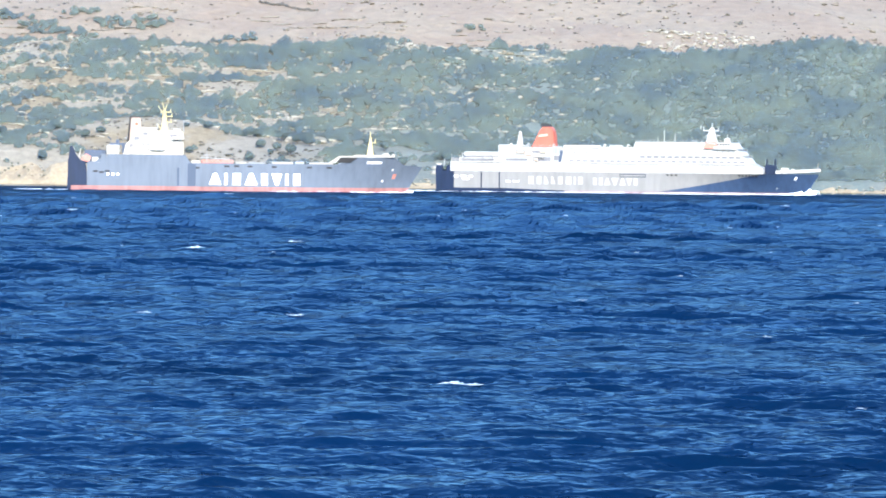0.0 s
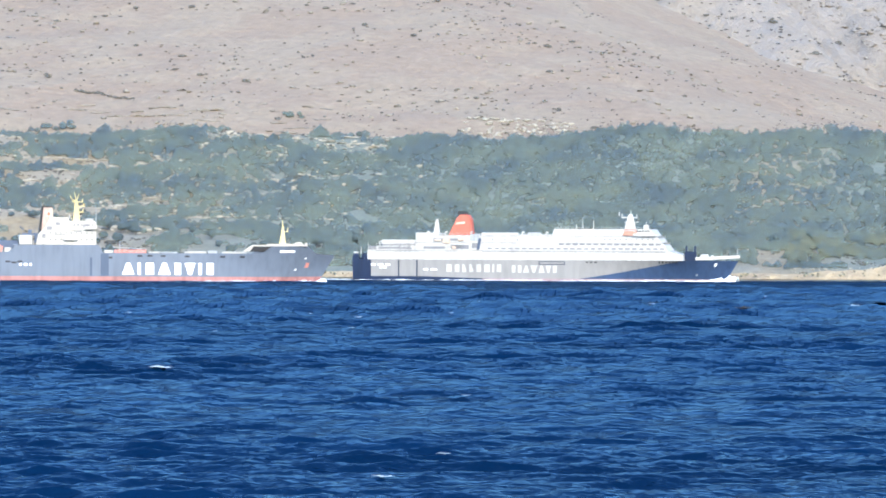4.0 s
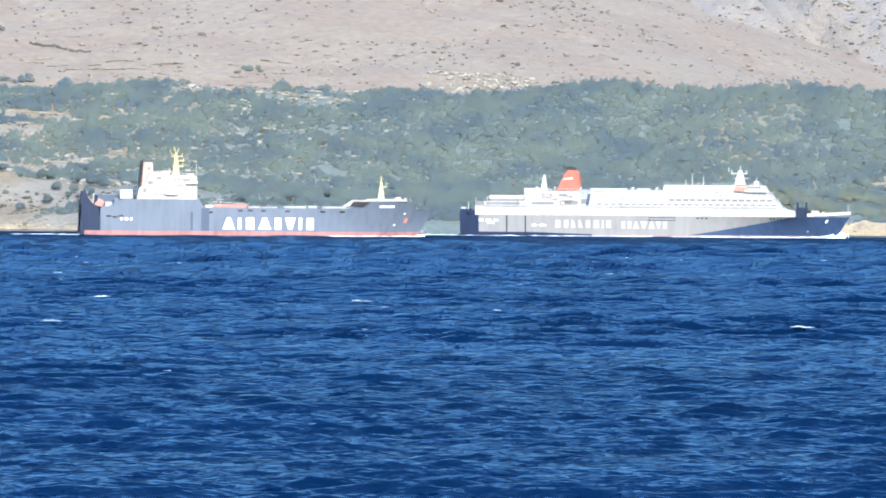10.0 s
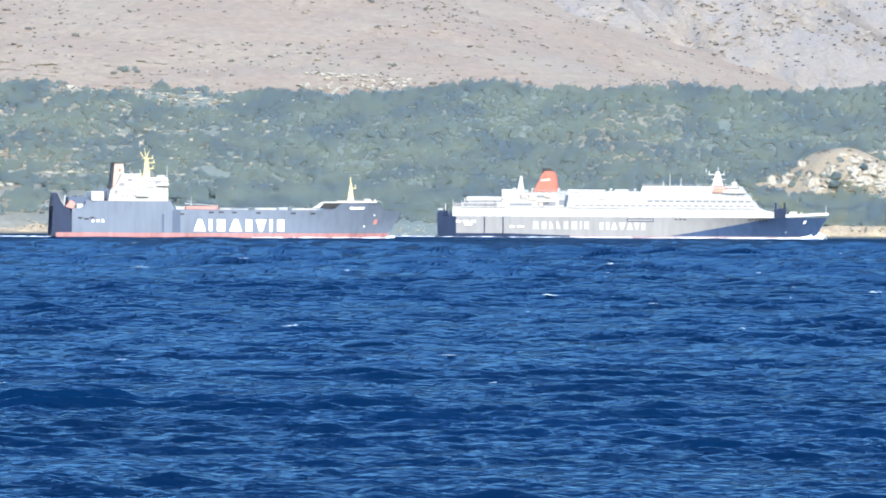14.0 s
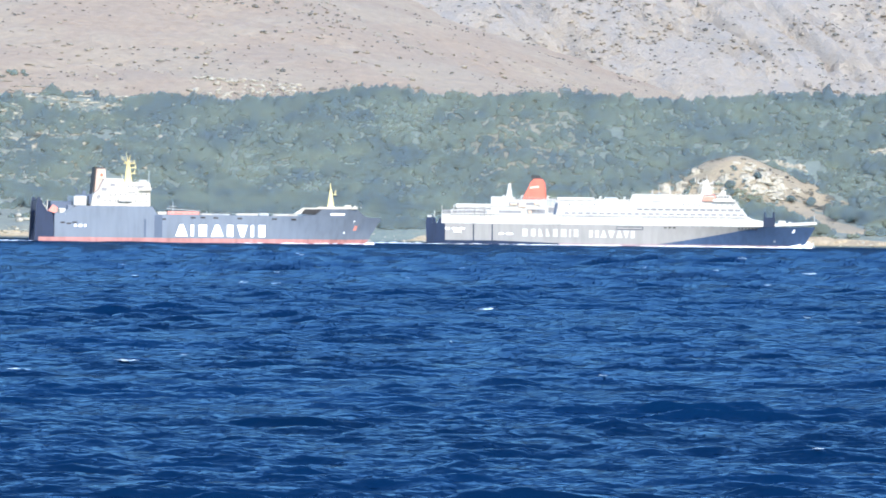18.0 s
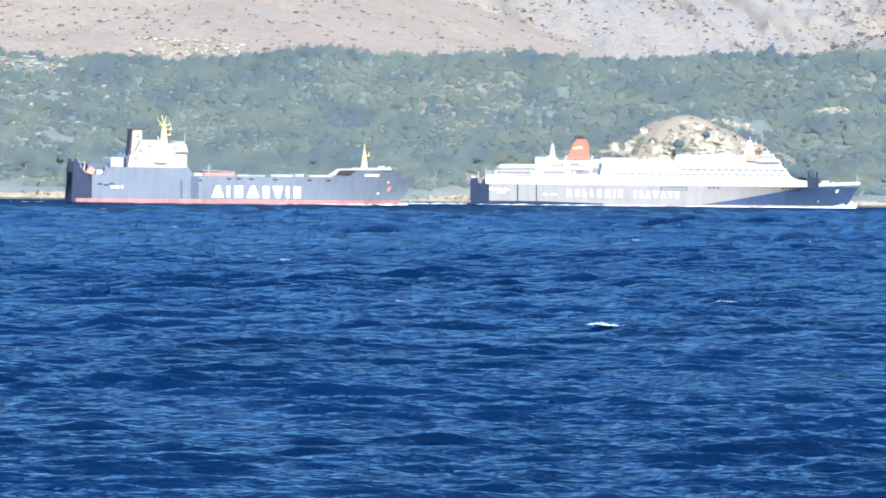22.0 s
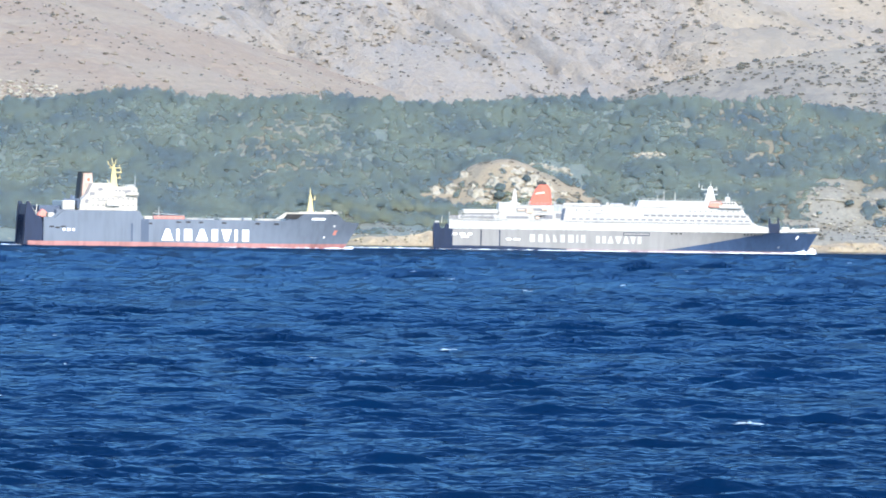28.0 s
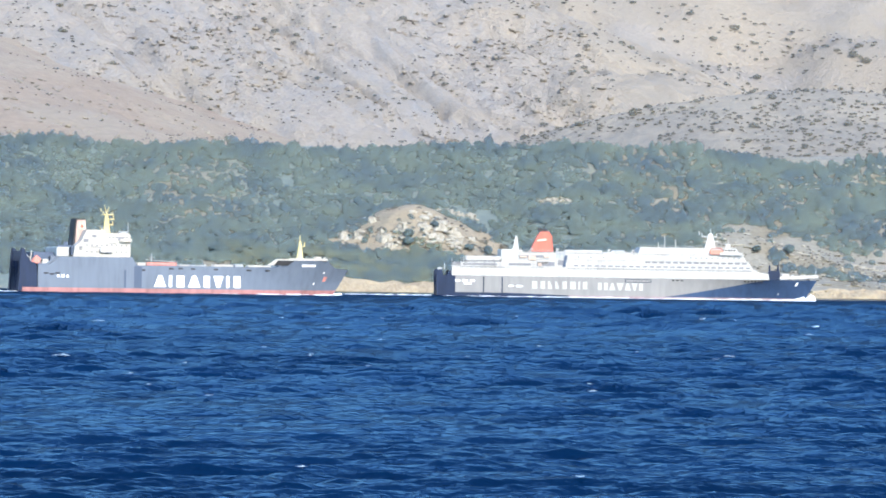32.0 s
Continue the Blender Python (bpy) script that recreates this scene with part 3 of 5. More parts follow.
ty = shore_y(tx) + rng.uniform(16, 120, 900)
ok = (wood_density(tx, ty) < 0.55) & (rng.rand(900) < np.where(tx > 395, 0.03, 0.33)) & ((ty - shore_y(tx) > 45) | (rng.rand(900) < 0.4))
tx, ty = tx[ok][:170], ty[ok][:170]
tz = front_h(tx, ty)
for k, (x, y, z) in enumerate(zip(tx, ty, tz)):
    s = 0.55 + 0.55 * rng.rand()
    if k < 8:
        t_ob = TREE_ME[k]
        t_ob.matrix_basis = pose(x, y, z, 0, 0, 40 * k)
    else:
        t_ob = copy_thing(TREE_ME[k % 8], pose(x, y, z, 0, 0, rng.rand() * 360))
    t_ob.scale = (s, s, s * rng.uniform(0.85, 1.15))

SHRUBS = [crown(400 + k, 1, 3, 0.8) for k in range(10)]
STONES = []
for k in range(8):
    r_ = np.random.RandomState(500 + k)
    STONES.append((ICO_V * (0.5 + 0.16 * r_.randn(12, 1)) * np.array([1, 0.8, 0.62]) + np.array([0, 0, 0.25]), ICO_F))


def spread(count, x0, x1, y0, y1, seed, scale, cut):
    r_ = np.random.RandomState(seed)
    x, y = r_.uniform(x0, x1, count), r_.uniform(y0, y1, count)
    k = fract(x, y, scale, seed, 3) > cut
    return x[k], y[k], r_


def shrubs_on(h, count, x0, x1, y0, y1, seed, w0, w1, cut, label):
    x, y, r_ = spread(count, x0, x1, y0, y1, seed, 60, cut)
    w = r_.uniform(w0, w1, x.size) * (1 + 1.2 * (r_.rand(x.size) > 0.93))
    scatter("scrub", SHRUBS, x, y, h(x, y), w, w * r_.uniform(0.35, 0.6, x.size), SCRUB, seed, label, "scrub", 0.15)


def stones_on(h, count, x0, x1, y0, y1, seed, w0, w1, cut, label, mat=None):
    x, y, r_ = spread(count, x0, x1, y0, y1, seed, 45, cut)
    w = w0 + (w1 - w0) * r_.rand(x.size) ** 2.5
    scatter("boulders", STONES, x, y, h(x, y), w, w * r_.uniform(0.5, 1.0, x.size), mat or PALEROCK, seed, label, "rocks", 0.1)


def ledges_on(h, x0, x1, y0, y1, gap, seed, cut, label, mat=None):
    """Low broken rock steps that follow the contours of a slope."""
    r_ = np.random.RandomState(seed)
    X, Y = np.meshgrid(np.arange(x0, x1, 1.9), np.arange(y0, y1, gap))
    X, Y = X.ravel(), Y.ravel()
    Y = Y + 7 * fract(X, Y, 60, seed, 3)
    k = fract(X, Y * 3, 24, seed + 1, 3) > cut
    X, Y = X[k] + r_.uniform(-1, 1, k.sum()), Y[k] + r_.uniform(-0.6, 0.6, k.sum())
    w = r_.uniform(1.4, 3.2, X.size)
    scatter("boulders", STONES, X, Y, h(X, Y), w, w * r_.uniform(0.4, 0.8, X.size), mat or PALEROCK, seed, label, "rocks", 0.1, 0.5, 1.7)


shrubs_on(front_h, 4200, -480, -60, 2635, 2900, 81, 1.4, 4.2, -0.25, "low dry scrub on the open lower slope")
shrubs_on(front_h, 900, 120, 420, 2628, 2712, 104, 1.2, 4.0, -0.4, "low olive scrub above the clay bank")
shrubs_on(front_h, 1500, 390, 640, 2630, 2760, 82, 1.2, 3.4, -0.2, "low dry scrub on the terraced slope by the shore")
shrubs_on(front_h, 420, 205, 322, 2712, 2775, 83, 1.5, 5.0, -0.3, "dark scrub on the pale quarried mound")
shrubs_on(brown_h, 3400, -620, 260, 2905, 3400, 84, 1.2, 4.2, -0.1, "small dark bushes dotted over the brown hill")
shrubs_on(grey_h, 6000, -200, 720, 3290, 3760, 85, 1.8, 5.2, -0.30, "dark bushes dotted over the grey limestone")
shrubs_on(dome_h, 3000, 360, 800, 3120, 3320, 86, 2.0, 6.0, -0.32, "dark bushes on the stony ridge")
shrubs_on(dome_h, 170, 430, 720, 3286, 3306, 121, 2.0, 4.5, -0.6, "dark scrub along the crest of the stony ridge")
r_ = np.random.RandomState(88)
hx = np.linspace(-278, -240, 34)
hy = 3006 + (hx + 255) * -0.55 + r_.uniform(-1.5, 1.5, 34)
scatter("scrub", SHRUBS, hx, hy, brown_h(hx, hy), r_.uniform(2.5, 4.5, 34), r_.uniform(2.0, 3.2, 34), SCRUB, 88, "dark hedge running down the brown hill", "scrub", 0.15)
stones_on(front_h, 1500, -480, -40, 2640, 2890, 91, 0.8, 5.0, 0.1, "pale stones among the scrub")
stones_on(front_h, 420, 212, 286, 2722, 2748, 92, 1.0, 7.5, 0.12, "pale cream rock faces of the quarried mound")
stones_on(front_h, 260, 274, 312, 2780, 2792, 101, 0.8, 3.6, -0.4, "pale rock in a clearing of the woods")
stones_on(front_h, 120, 338, 356, 2791, 2800, 102, 0.8, 3.2, -0.5, "pale rock in a clearing of the woods")
stones_on(front_h, 420, -230, -70, 2838, 2872, 103, 0.8, 4.0, 0.0, "pale rock ledges among the upper pines")
ledges_on(front_h, -440, -70, 2722, 2880, 9.0, 111, 0.18, "pale broken rock ledges between the pines")
stones_on(front_h, 2400, -440, -60, 2700, 2885, 119, 0.8, 4.0, 0.0, "pale stones scattered between the pines")
ledges_on(front_h, 395, 640, 2640, 2740, 10.0, 115, 0.25, "pale stone terraces on the dry slope")
ledges_on(brown_h, -430, -120, 2892, 2990, 12.0, 117, 0.45, "pale rock ledges on the brown hill", DOME)
stones_on(front_h, 500, 400, 640, 2620, 2740, 93, 0.8, 4.0, 0.0, "pale stones in rows on the terraced slope")
stones_on(brown_h, 3600, -520, 230, 2890, 3330, 94, 0.8, 4.4, 0.12, "dull stones and outcrops on the brown hill", DOME)
stones_on(grey_h, 3600, 120, 520, 3300, 3720, 99, 1.2, 5.5, 0.0, "grey limestone crags on the mountainside", LIME)
shrubs_on(far_h, 1600, 380, 860, 3790, 4150, 97, 2.5, 8.0, -0.2, "bushes on the distant mountain")
stones_on(brown_h, 1500, -40, 120, 2886, 2950, 98, 0.7, 4.2, -0.05, "pale rock outcrops above the edge of the woods")
stones_on(front_h, 900, -500, 680, 2614, 2626, 95, 0.6, 2.6, -0.6, "pale boulders along the waterline")


def shore_bank(x0, x1, tall, seed, run=6.5, peak=None):
    """A steep eroded bank just above the beach, with ribs and a ragged top."""
    def rise(x):
        return tall if peak is None else tall * (0.32 + 0.68 * np.exp(-((x - peak) / 55) ** 2))
    xs = np.arange(x0, x1, 0.9)
    us = np.linspace(0, 1, 9)
    X, Uu = np.meshgrid(xs, us)
    base = shore_y(X) + 1.5
    env = np.clip((X - x0) / 14, 0, 1) * np.clip((x1 - X) / 14, 0, 1)
    rib = fract(X, Uu * 4 + 2, 5.0, seed, 3)
    Y = base + run * Uu + 2.6 * rib * np.sin(Uu * 3.1) + 0.5 * fract(X, Uu * 9, 2, seed + 1, 2)
    Z = 0.8 + (rise(X) * (0.72 + 0.28 * fract(X, X * 0, 14, seed + 2, 3)) * env) * Uu ** 0.8
    me = mesh_of("ground_bank", np.stack([X, Y, Z], -1).reshape(-1, 3), grid_faces(9, len(xs)), CLIFFCREAM)
    tagged(new("ground_bank", me), "eroded cream clay bank above a narrow beach", "cliff", "", "structure")
    r_ = np.random.RandomState(seed)
    bx, bu = r_.uniform(x0 + 8, x1 - 8, int((x1 - x0) * 0.55)), r_.uniform(0.25, 1.0, int((x1 - x0) * 0.55))
    k = fract(bx, bu * 10, 14, seed + 5, 3) > 0.05
    bx, bu = bx[k], bu[k]
    w = r_.uniform(1.0, 3.0, bx.size)
    scatter("scrub", SHRUBS, bx, shore_y(bx) + 1.5 + run * bu, 0.8 + rise(bx) * 0.72 * bu ** 0.8, w, w * 0.8, OLIVE, seed, "olive bushes growing on the clay bank", "scrub", 0.2)


def crag(x, y, wide, deep_, low, tall, seed):
    """A bare quarried rock face: a jagged upright block, broken at its top and sunk into the slope."""
    A, P = np.meshgrid(np.linspace(0, math.tau, 25), np.linspace(0, 1, 9))
    rim = 1 + 0.30 * fract(np.cos(A) * 2.2, np.sin(A) * 2.2 + P, 1.0, seed, 3)
    rim = rim * np.clip(1.08 - 0.35 * P ** 3 - (P > 0.99), 0.02, 2) * (1 + 0.14 * fract(A * 4, P * 5, 1.0, seed + 1, 2))
    zz = low + tall * P * (0.8 + 0.45 * fract(np.cos(A) * 3, np.sin(A) * 3, 1.0, seed + 2, 2))
    me = mesh_of("rock_face", np.stack([x + np.cos(A) * rim * wide / 2, y + np.sin(A) * rim * deep_ / 2, zz], -1).reshape(-1, 3), grid_faces(9, 25), PALEROCK)
    return tagged(new("rock_face", me), "cream quarried rock face on the mound", "rock", "rock faces of the mound")


r_ = np.random.RandomState(130)
for x, y, across, count, tall in ((225, 2741, 14, 7, 4.2), (237, 2749, 5, 2, 5.0), (242, 2731, 7, 5, 7.5), (249, 2735, 7, 4, 5.5), (244, 2723, 5, 3, 5.0), (272, 2738, 22, 13, 4.0), (268, 2730, 12, 5, 3.2), (290, 2746, 5, 2, 3.5)):
    for k in range(count):
        px, py = x + across * (r_.rand() - 0.5), y + 4 * (r_.rand() - 0.5)
        w = r_.uniform(2.4, 5.8)
        crag(px, py, w, w * 0.8, float(front_h(np.array([px]), np.array([py]))[0]) - 1.0, 1.0 + tall * r_.uniform(0.35, 0.8), 131 + int(r_.randint(800)))
shore_bank(70, 425, 10.0, 71, 8.0, 228.0)
shore_bank(352, 640, 5.5, 74)
shore_bank(-300, -60, 4.2, 77)
shore_bank(-480, -285, 15.0, 79, 16.0)


# ---- ships ----
class Hull:
    """Hull form: half breadth and height by place along the ship, bow at +x."""

    def __init__(self, length, beam, top, bow_rise, stem_rake, fore=0.30, entry=0.46):
        self.L, self.Bm, self.top, self.rise, self.rake, self.fore, self.entry = length, beam, top, bow_rise, stem_rake, fore, entry

    def deck(self, x):
        return self.top(x)

    def half(self, x, z):
        u = (x / self.L + 0.5)
        zd = max(self.deck(x), 1.0)
        k = min(max(z / zd, 0.0), 1.0) ** 1.4

        def run(start, power):
            return 1.0 if u < start else max(0.0, 1 - ((u - start) / (1 - start)) ** power)
        wl, dk = run(1 - self.entry, 1.7), run(1 - self.fore, 2.4)
        aft = 1 - 0.10 * max(0.0, (0.06 - u) / 0.06) ** 2
        return self.Bm / 2 * (wl * (1 - k) + dk * k) * aft

    def point(self, x, z, side):
        u = x / self.L + 0.5
        zd = max(self.deck(x), 1.0)
        back = self.rake * (1 - min(max(z / zd, 0), 1)) * max(0.0, (u - 0.6) / 0.4) ** 2
        return (x - back, side * max(self.half(x, z), 0.02), z)

    def skin(self, lo, hi, x0, x1, n, levels=6, off=0.0, sides=(-1, 1)):
        """Both sides' plating between the heights lo(x) and hi(x)."""
        bm = B()
        for side in sides:
            grid = []
            for i in range(n + 1):
                x = x0 + (x1 - x0) * i / n
                a, b = lo(x), hi(x)
                col = []
                for j in range(levels + 1):
                    p = self.point(x, a + (b - a) * j / levels, side)
                    col.append(bm.verts.new((p[0], p[1] + side * off, p[2])))
                grid.append(col)
            for i in range(n):
                for j in range(levels):
                    q = (grid[i][j], grid[i + 1][j], grid[i + 1][j + 1], grid[i][j + 1])
                    if lo(x0 + (x1 - x0) * (i + 0.5) / n) < hi(x0 + (x1 - x0) * (i + 0.5) / n) - 0.02:
                        bm.faces.new(q if side < 0 else q[::-1])
        bmesh.ops.remove_doubles(bm, verts=bm.verts, dist=0.01)
        for f in bm.faces:
            f.smooth = True
        return bm

    def deck_plate(self, x0, x1, n, drop=0.15):
        bm = B()
        pairs = []
        for i in range(n + 1):
            x = x0 + (x1 - x0) * i / n
            z = self.deck(x) - drop
            a, b = self.point(x, z, -1), self.point(x, z, 1)
            pairs.append((bm.verts.new(a), bm.verts.new(b)))
        for i in range(n):
            bm.faces.new((pairs[i][0], pairs[i + 1][0], pairs[i + 1][1], pairs[i][1]))
        return bm


def rail(parent, x0, x1, y, z, mat, h=1.1, step=2.4):
    bm = B()
    n = max(1, int(abs(x1 - x0) / step))
    for i in range(n + 1):
        x = x0 + (x1 - x0) * i / n
        box(bm, x - 0.04, x + 0.04, y - 0.04, y + 0.04, z, z + h)
    for k in (0.5, 1.0):
        box(bm, min(x0, x1), max(x0, x1), y - 0.03, y + 0.03, z + h * k - 0.06, z + h * k)
    return part("railing", bm, mat, parent)


def pane_row(parent, x0, x1, y, z, w, h, pitch, mat=None):
    """A row of windows, each a pane of its own, on the starboard side and its mirror."""
    bm = B()
    box(bm, -w / 2, w / 2, -0.05, 0.05, -h / 2, h / 2)
    me = bpy.data.meshes.new("window_pane")
    bm.to_mesh(me)
    bm.free()
    me.materials.append(mat or GLASS)
    n = int((x1 - x0) / pitch)
    for i in range(n):
        ob = part_me("window_pane", me, parent)
        ob.location = (x0 + (i + 0.5) * (x1 - x0) / n, y, z)


def bars(parent, x0, x1, y, z0, z1, weights, gap, mat, label, lean=""):
    """Painted marks: one plain shape a sign, upright, or narrower at the top (^), at the foot (v) or with a long foot (_)."""
    total = sum(weights) + gap * (len(weights) - 1)
    k, x = (x1 - x0) / total, x0
    for i, w in enumerate(weights):
        a, b = x + 0.14 * w * k, x + 0.86 * w * k
        how, m = lean[i:i + 1], (a + b) / 2
        t = 0.16 * w * k
        shape = {"^": [(a - t, z0), (b + t, z0), (m + t, z1), (m - t, z1)], "v": [(m - t, z0), (m + t, z0), (b + t, z1), (a - t, z1)],
                 "_": [(a, z0), (b, z0), (b, z0 + 0.25 * (z1 - z0)), (a + 2 * t, z1), (a, z1)]}.get(how, [(a, z0), (b, z0), (b, z1), (a, z1)])
        bm = B()
        slab(bm, shape, y - 0.06, y + 0.02)
        part("painted_mark", bm, mat, parent, label)
        x += (w + gap) * k


def ro_ro_cargo_ship():
    ship = new("cargo_ship")
    L = 164.0

    def top(x):
        if x < -66.5: return 12.0
        if x < -61: return 12.0 + (x + 66.5) * 0.78
        if x < -25.4: return 16.3
        if x < -24.6: return 16.3 - (x + 25.4) * 4.5
        if x < 43: return 12.7
        if x < 51: return 12.7 + (x - 43) * 0.42
        if x < 69: return 16.1
        if x < 73: return 16.1 - (x - 69) * 0.85
        return 12.7 - (x - 73) * 0.07
    H = Hull(L, 21.0, top, 0, 7.5, 0.16, 0.42)
    boot = lambda x: 2.1 + 0.25 * max(0.0, x / 80.5) ** 3
    part("hull_side", H.skin(boot, top, -70.8, 82, 130, 7), SLATE, ship, "faded slate-blue hull plating")
    part("boot_top", H.skin(lambda x: -1.5, boot, -78, 82, 70, 3), REDBOOT, ship, "red antifouling band along the waterline")
    part("deck", H.deck_plate(-70.8, 81.8, 90), DECK, ship)
    # stern ramp towers and dark transom
    bm = B()
    slab(bm, [(-70.4, 0.4), (-79.8, 0.4), (-79.0, 15.5), (-78.4, 20.0), (-77.2, 19.6), (-75.4, 15.4), (-73.6, 13.4), (-71.8, 13.2), (-71.2, 11.0)], -9.9, -7.2)
    part("stern_tower", bm, NAVY, ship, "dark navy stern ramp tower")
    bm = B()
    slab(bm, [(-70.4, 0.4), (-79.8, 0.4), (-79.0, 15.5), (-78.4, 20.0), (-77.2, 19.6), (-75.4, 15.4), (-73.6, 13.4), (-71.8, 13.2), (-71.2, 11.0)], 5.6, 8.2)
    part("stern_tower", bm, NAVY, ship, "dark navy stern ramp tower")
    bm = B()
    slab(bm, [(-77.5, 0.5), (-79.4, 0.5), (-78.7, 15.4), (-78.2, 18.6), (-77.3, 18.2), (-77.0, 14.0)], -7.0, 5.4)
    for k in range(5):
        box(bm, -79.5, -77.6, -6.4 + 2.8 * k - 0.12, -6.4 + 2.8 * k + 0.12, 1.0, 14.0)
    part("stern_ramp", bm, NAVY, ship, "raised navy stern ramp")
    bm = B()
    rod(bm, (-75.5, -9.6, 14.8), (-77.2, -9.6, 19.6), 0.28, 0.2)
    rod(bm, (-74.2, -9.6, 14.2), (-73.8, -9.6, 18.8), 0.28, 0.2)
    rod(bm, (-76.4, -9.6, 17.2), (-74.0, -9.6, 15.0), 0.2)
    part("davit", bm, CREAM, ship, "cream davit posts at the stern")
    bm = B()
    slab(bm, [(-73.5, 13.8), (-70.0, 12.6), (-69.0, 15.2), (-71.2, 16.6)], -9.2, -5.5)
    part("winch", bm, REDGEAR, ship, "rusty mooring winch")
    bm = B()
    box(bm, -68.6, -65.6, -9.8, -6.0, 12.2, 15.0, 0.3)
    part("locker", bm, WHITE, ship)
    bm = B()
    slab(bm, [(-70.6, 12.0), (-66.6, 12.0), (-61.2, 16.3), (-62.6, 16.3), (-67.0, 13.0), (-70.6, 13.0)], -10.1, -9.6)
    part("bulwark", bm, SLATE, ship)
    rail(ship, -70.5, -66.8, -9.8, 13.0, CREAM, 1.0, 1.2)
    for x0, x1, z0, z1 in ((-64.6, -62.4, 12.1, 16.6), (-72.6, -71.0, 13.2, 14.8)):
        bm = B()
        box(bm, x0, x1, -8.6, -5.2, z0, z1, 0.3)
        part("ventilator", bm, WHITE if z1 < 16 else SLATE, ship)
    bm = B()
    box(bm, -62.0, -56.2, -10.0, 10.0, 16.3, 20.6, 0.25)
    part("aft_deckhouse", bm, WHITE, ship)
    bm = B()
    box(bm, -72.0, -62.2, -6.0, 9.6, 12.0, 18.2, 0.2)
    part("ramp_house", bm, RECESS, ship, "dark slate ramp house behind the stern")
    bm = B()
    for x, h in ((-60.5, 24.2), (-57.8, 24.8), (-55.2, 24.0), (-53.6, 25.2)):
        rod(bm, (x, -7, 20.0), (x + 0.6, -7, h), 0.12, 0.06, 6)
    box(bm, -60.6, -52.0, -7.4, -4.9, 20.6, 21.5)
    box(bm, -55.0, -53.2, -9.2, -7.4, 17.0, 20.8)
    box(bm, -57.8, -56.2, -7.1, -6.9, 21.4, 23.0)
    rod(bm, (-61.5, -7, 24.4), (-60.0, -7, 23.0), 0.35, 0.2, 6)
    part("aerials", bm, RECESS, ship, "dark aerials and winches on the aft deckhouse")
    # white accommodation block
    bm = B()
    slab(bm, [(-54.4, 16.35), (-27.2, 16.35), (-27.2, 26.5), (-28.2, 27.2), (-39.4, 27.2), (-39.6, 28.7), (-48.0, 28.7), (-50.5, 23.6), (-53.4, 21.0)], -10.6, 10.6)
    house = part("accommodation_block", bm, CREAM, ship, "white accommodation block")
    for z in (18.6, 21.6):
        pane_row(house, -49, -28, -10.66, z, 0.8, 0.7, 2.3, PANESHADE)
    pane_row(house, -38, -28, -10.66, 25.3, 1.1, 0.7, 1.6, PANESHADE)
    # flat grey panels imitate the shade inside balcony openings
    for x0, x1, z0, z1 in ((-51.6, -50.0, 19.4, 21.2), (-49.6, -47.2, 22.8, 24.6), (-46.0, -41.0, 20.6, 21.0), (-37.4, -34.0, 22.2, 22.6), (-33.2, -30.6, 24.0, 25.6), (-45.6, -43.4, 25.2, 26.4)):
        bm = B()
        box(bm, x0, x1, -10.72, -10.55, z0, z1)
        part("balcony_shade_panel", bm, PANESHADE, house, "flat grey panel in place of a shaded opening")
    bm = B()
    box(bm, -32.5, -27.0, -12.2, 12.2, 23.3, 23.6)
    box(bm, -32.5, -27.0, -12.2, -12.05, 23.6, 24.6)
    part("bridge_wing", bm, CREAM, ship)
    for x0, x1, z in ((-51.0, -27.2, 19.9), (-49.0, -27.2, 22.9)):
        bm = B()
        box(bm, x0, x1, -10.85, 10.85, z - 0.12, z + 0.12)
        part("deck_edge", bm, CREAM, house)
    rail(ship, -39.0, -28.4, -10.4, 27.2, CREAM)
    bm = B()
    box(bm, -32.0, -28.6, -9.6, -6.0, 27.0, 28.2, 0.2)
    part("wheelhouse_locker", bm, STEEL, ship)
    bm = B()
    slab(bm, [(-41.6, 18.4), (-36.0, 18.4), (-35.2, 19.3), (-35.6, 20.6), (-41.4, 20.6), (-42.2, 19.3)], -12.2, -10.9)
    part("lifeboat", bm, WHITE, ship, "white enclosed lifeboat in its davits")
    # funnel
    bm = B()
    slab(bm, [(-51.8, 22.0), (-46.2, 22.0), (-46.8, 33.2), (-50.8, 33.2)], -4.2, 4.2, 0.5)
    fun = part("funnel", bm, BLUSH, ship, "faded pinkish-cream funnel with a black aft edge")
    bm = B()
    slab(bm, [(-53.0, 20.5), (-51.9, 20.5), (-50.9, 33.8), (-51.6, 33.8)], -4.3, 4.3, 0.4)
    box(bm, -51.4, -46.7, -3.9, 3.9, 33.2, 33.7)
    part("funnel_casing", bm, BLACK, fun, "black aft casing and top edge")
    bm = B()
    slab(bm, [(-49.8, 28.8), (-46.9, 28.8), (-47.0, 31.6), (-50.0, 31.6)], -4.10, -3.4)
    badge = part("funnel_badge", bm, FADED, fun, "faded orange square badge")
    bm = B()
    slab(bm, [(-48.5, 29.2), (-47.6, 30.2), (-48.5, 31.2), (-49.4, 30.2)], -4.2, -3.9)
    part("badge_star", bm, REDFUN, badge)
    # masts
    bm = B()
    slab(bm, [(-37.4, 26.9), (-34.2, 26.9), (-35.2, 36.2), (-36.4, 36.2)], -1.2, 1.2, 0.6)
    mast = part("radar_mast", bm, YELLOW, ship, "yellow lattice radar mast")
    bm = B()
    rod(bm, (-35.8, 0, 36.0), (-36.8, 0, 40.2), 0.22, 0.1)
    rod(bm, (-35.8, 0, 36.0), (-34.6, 0, 39.6), 0.2, 0.1)
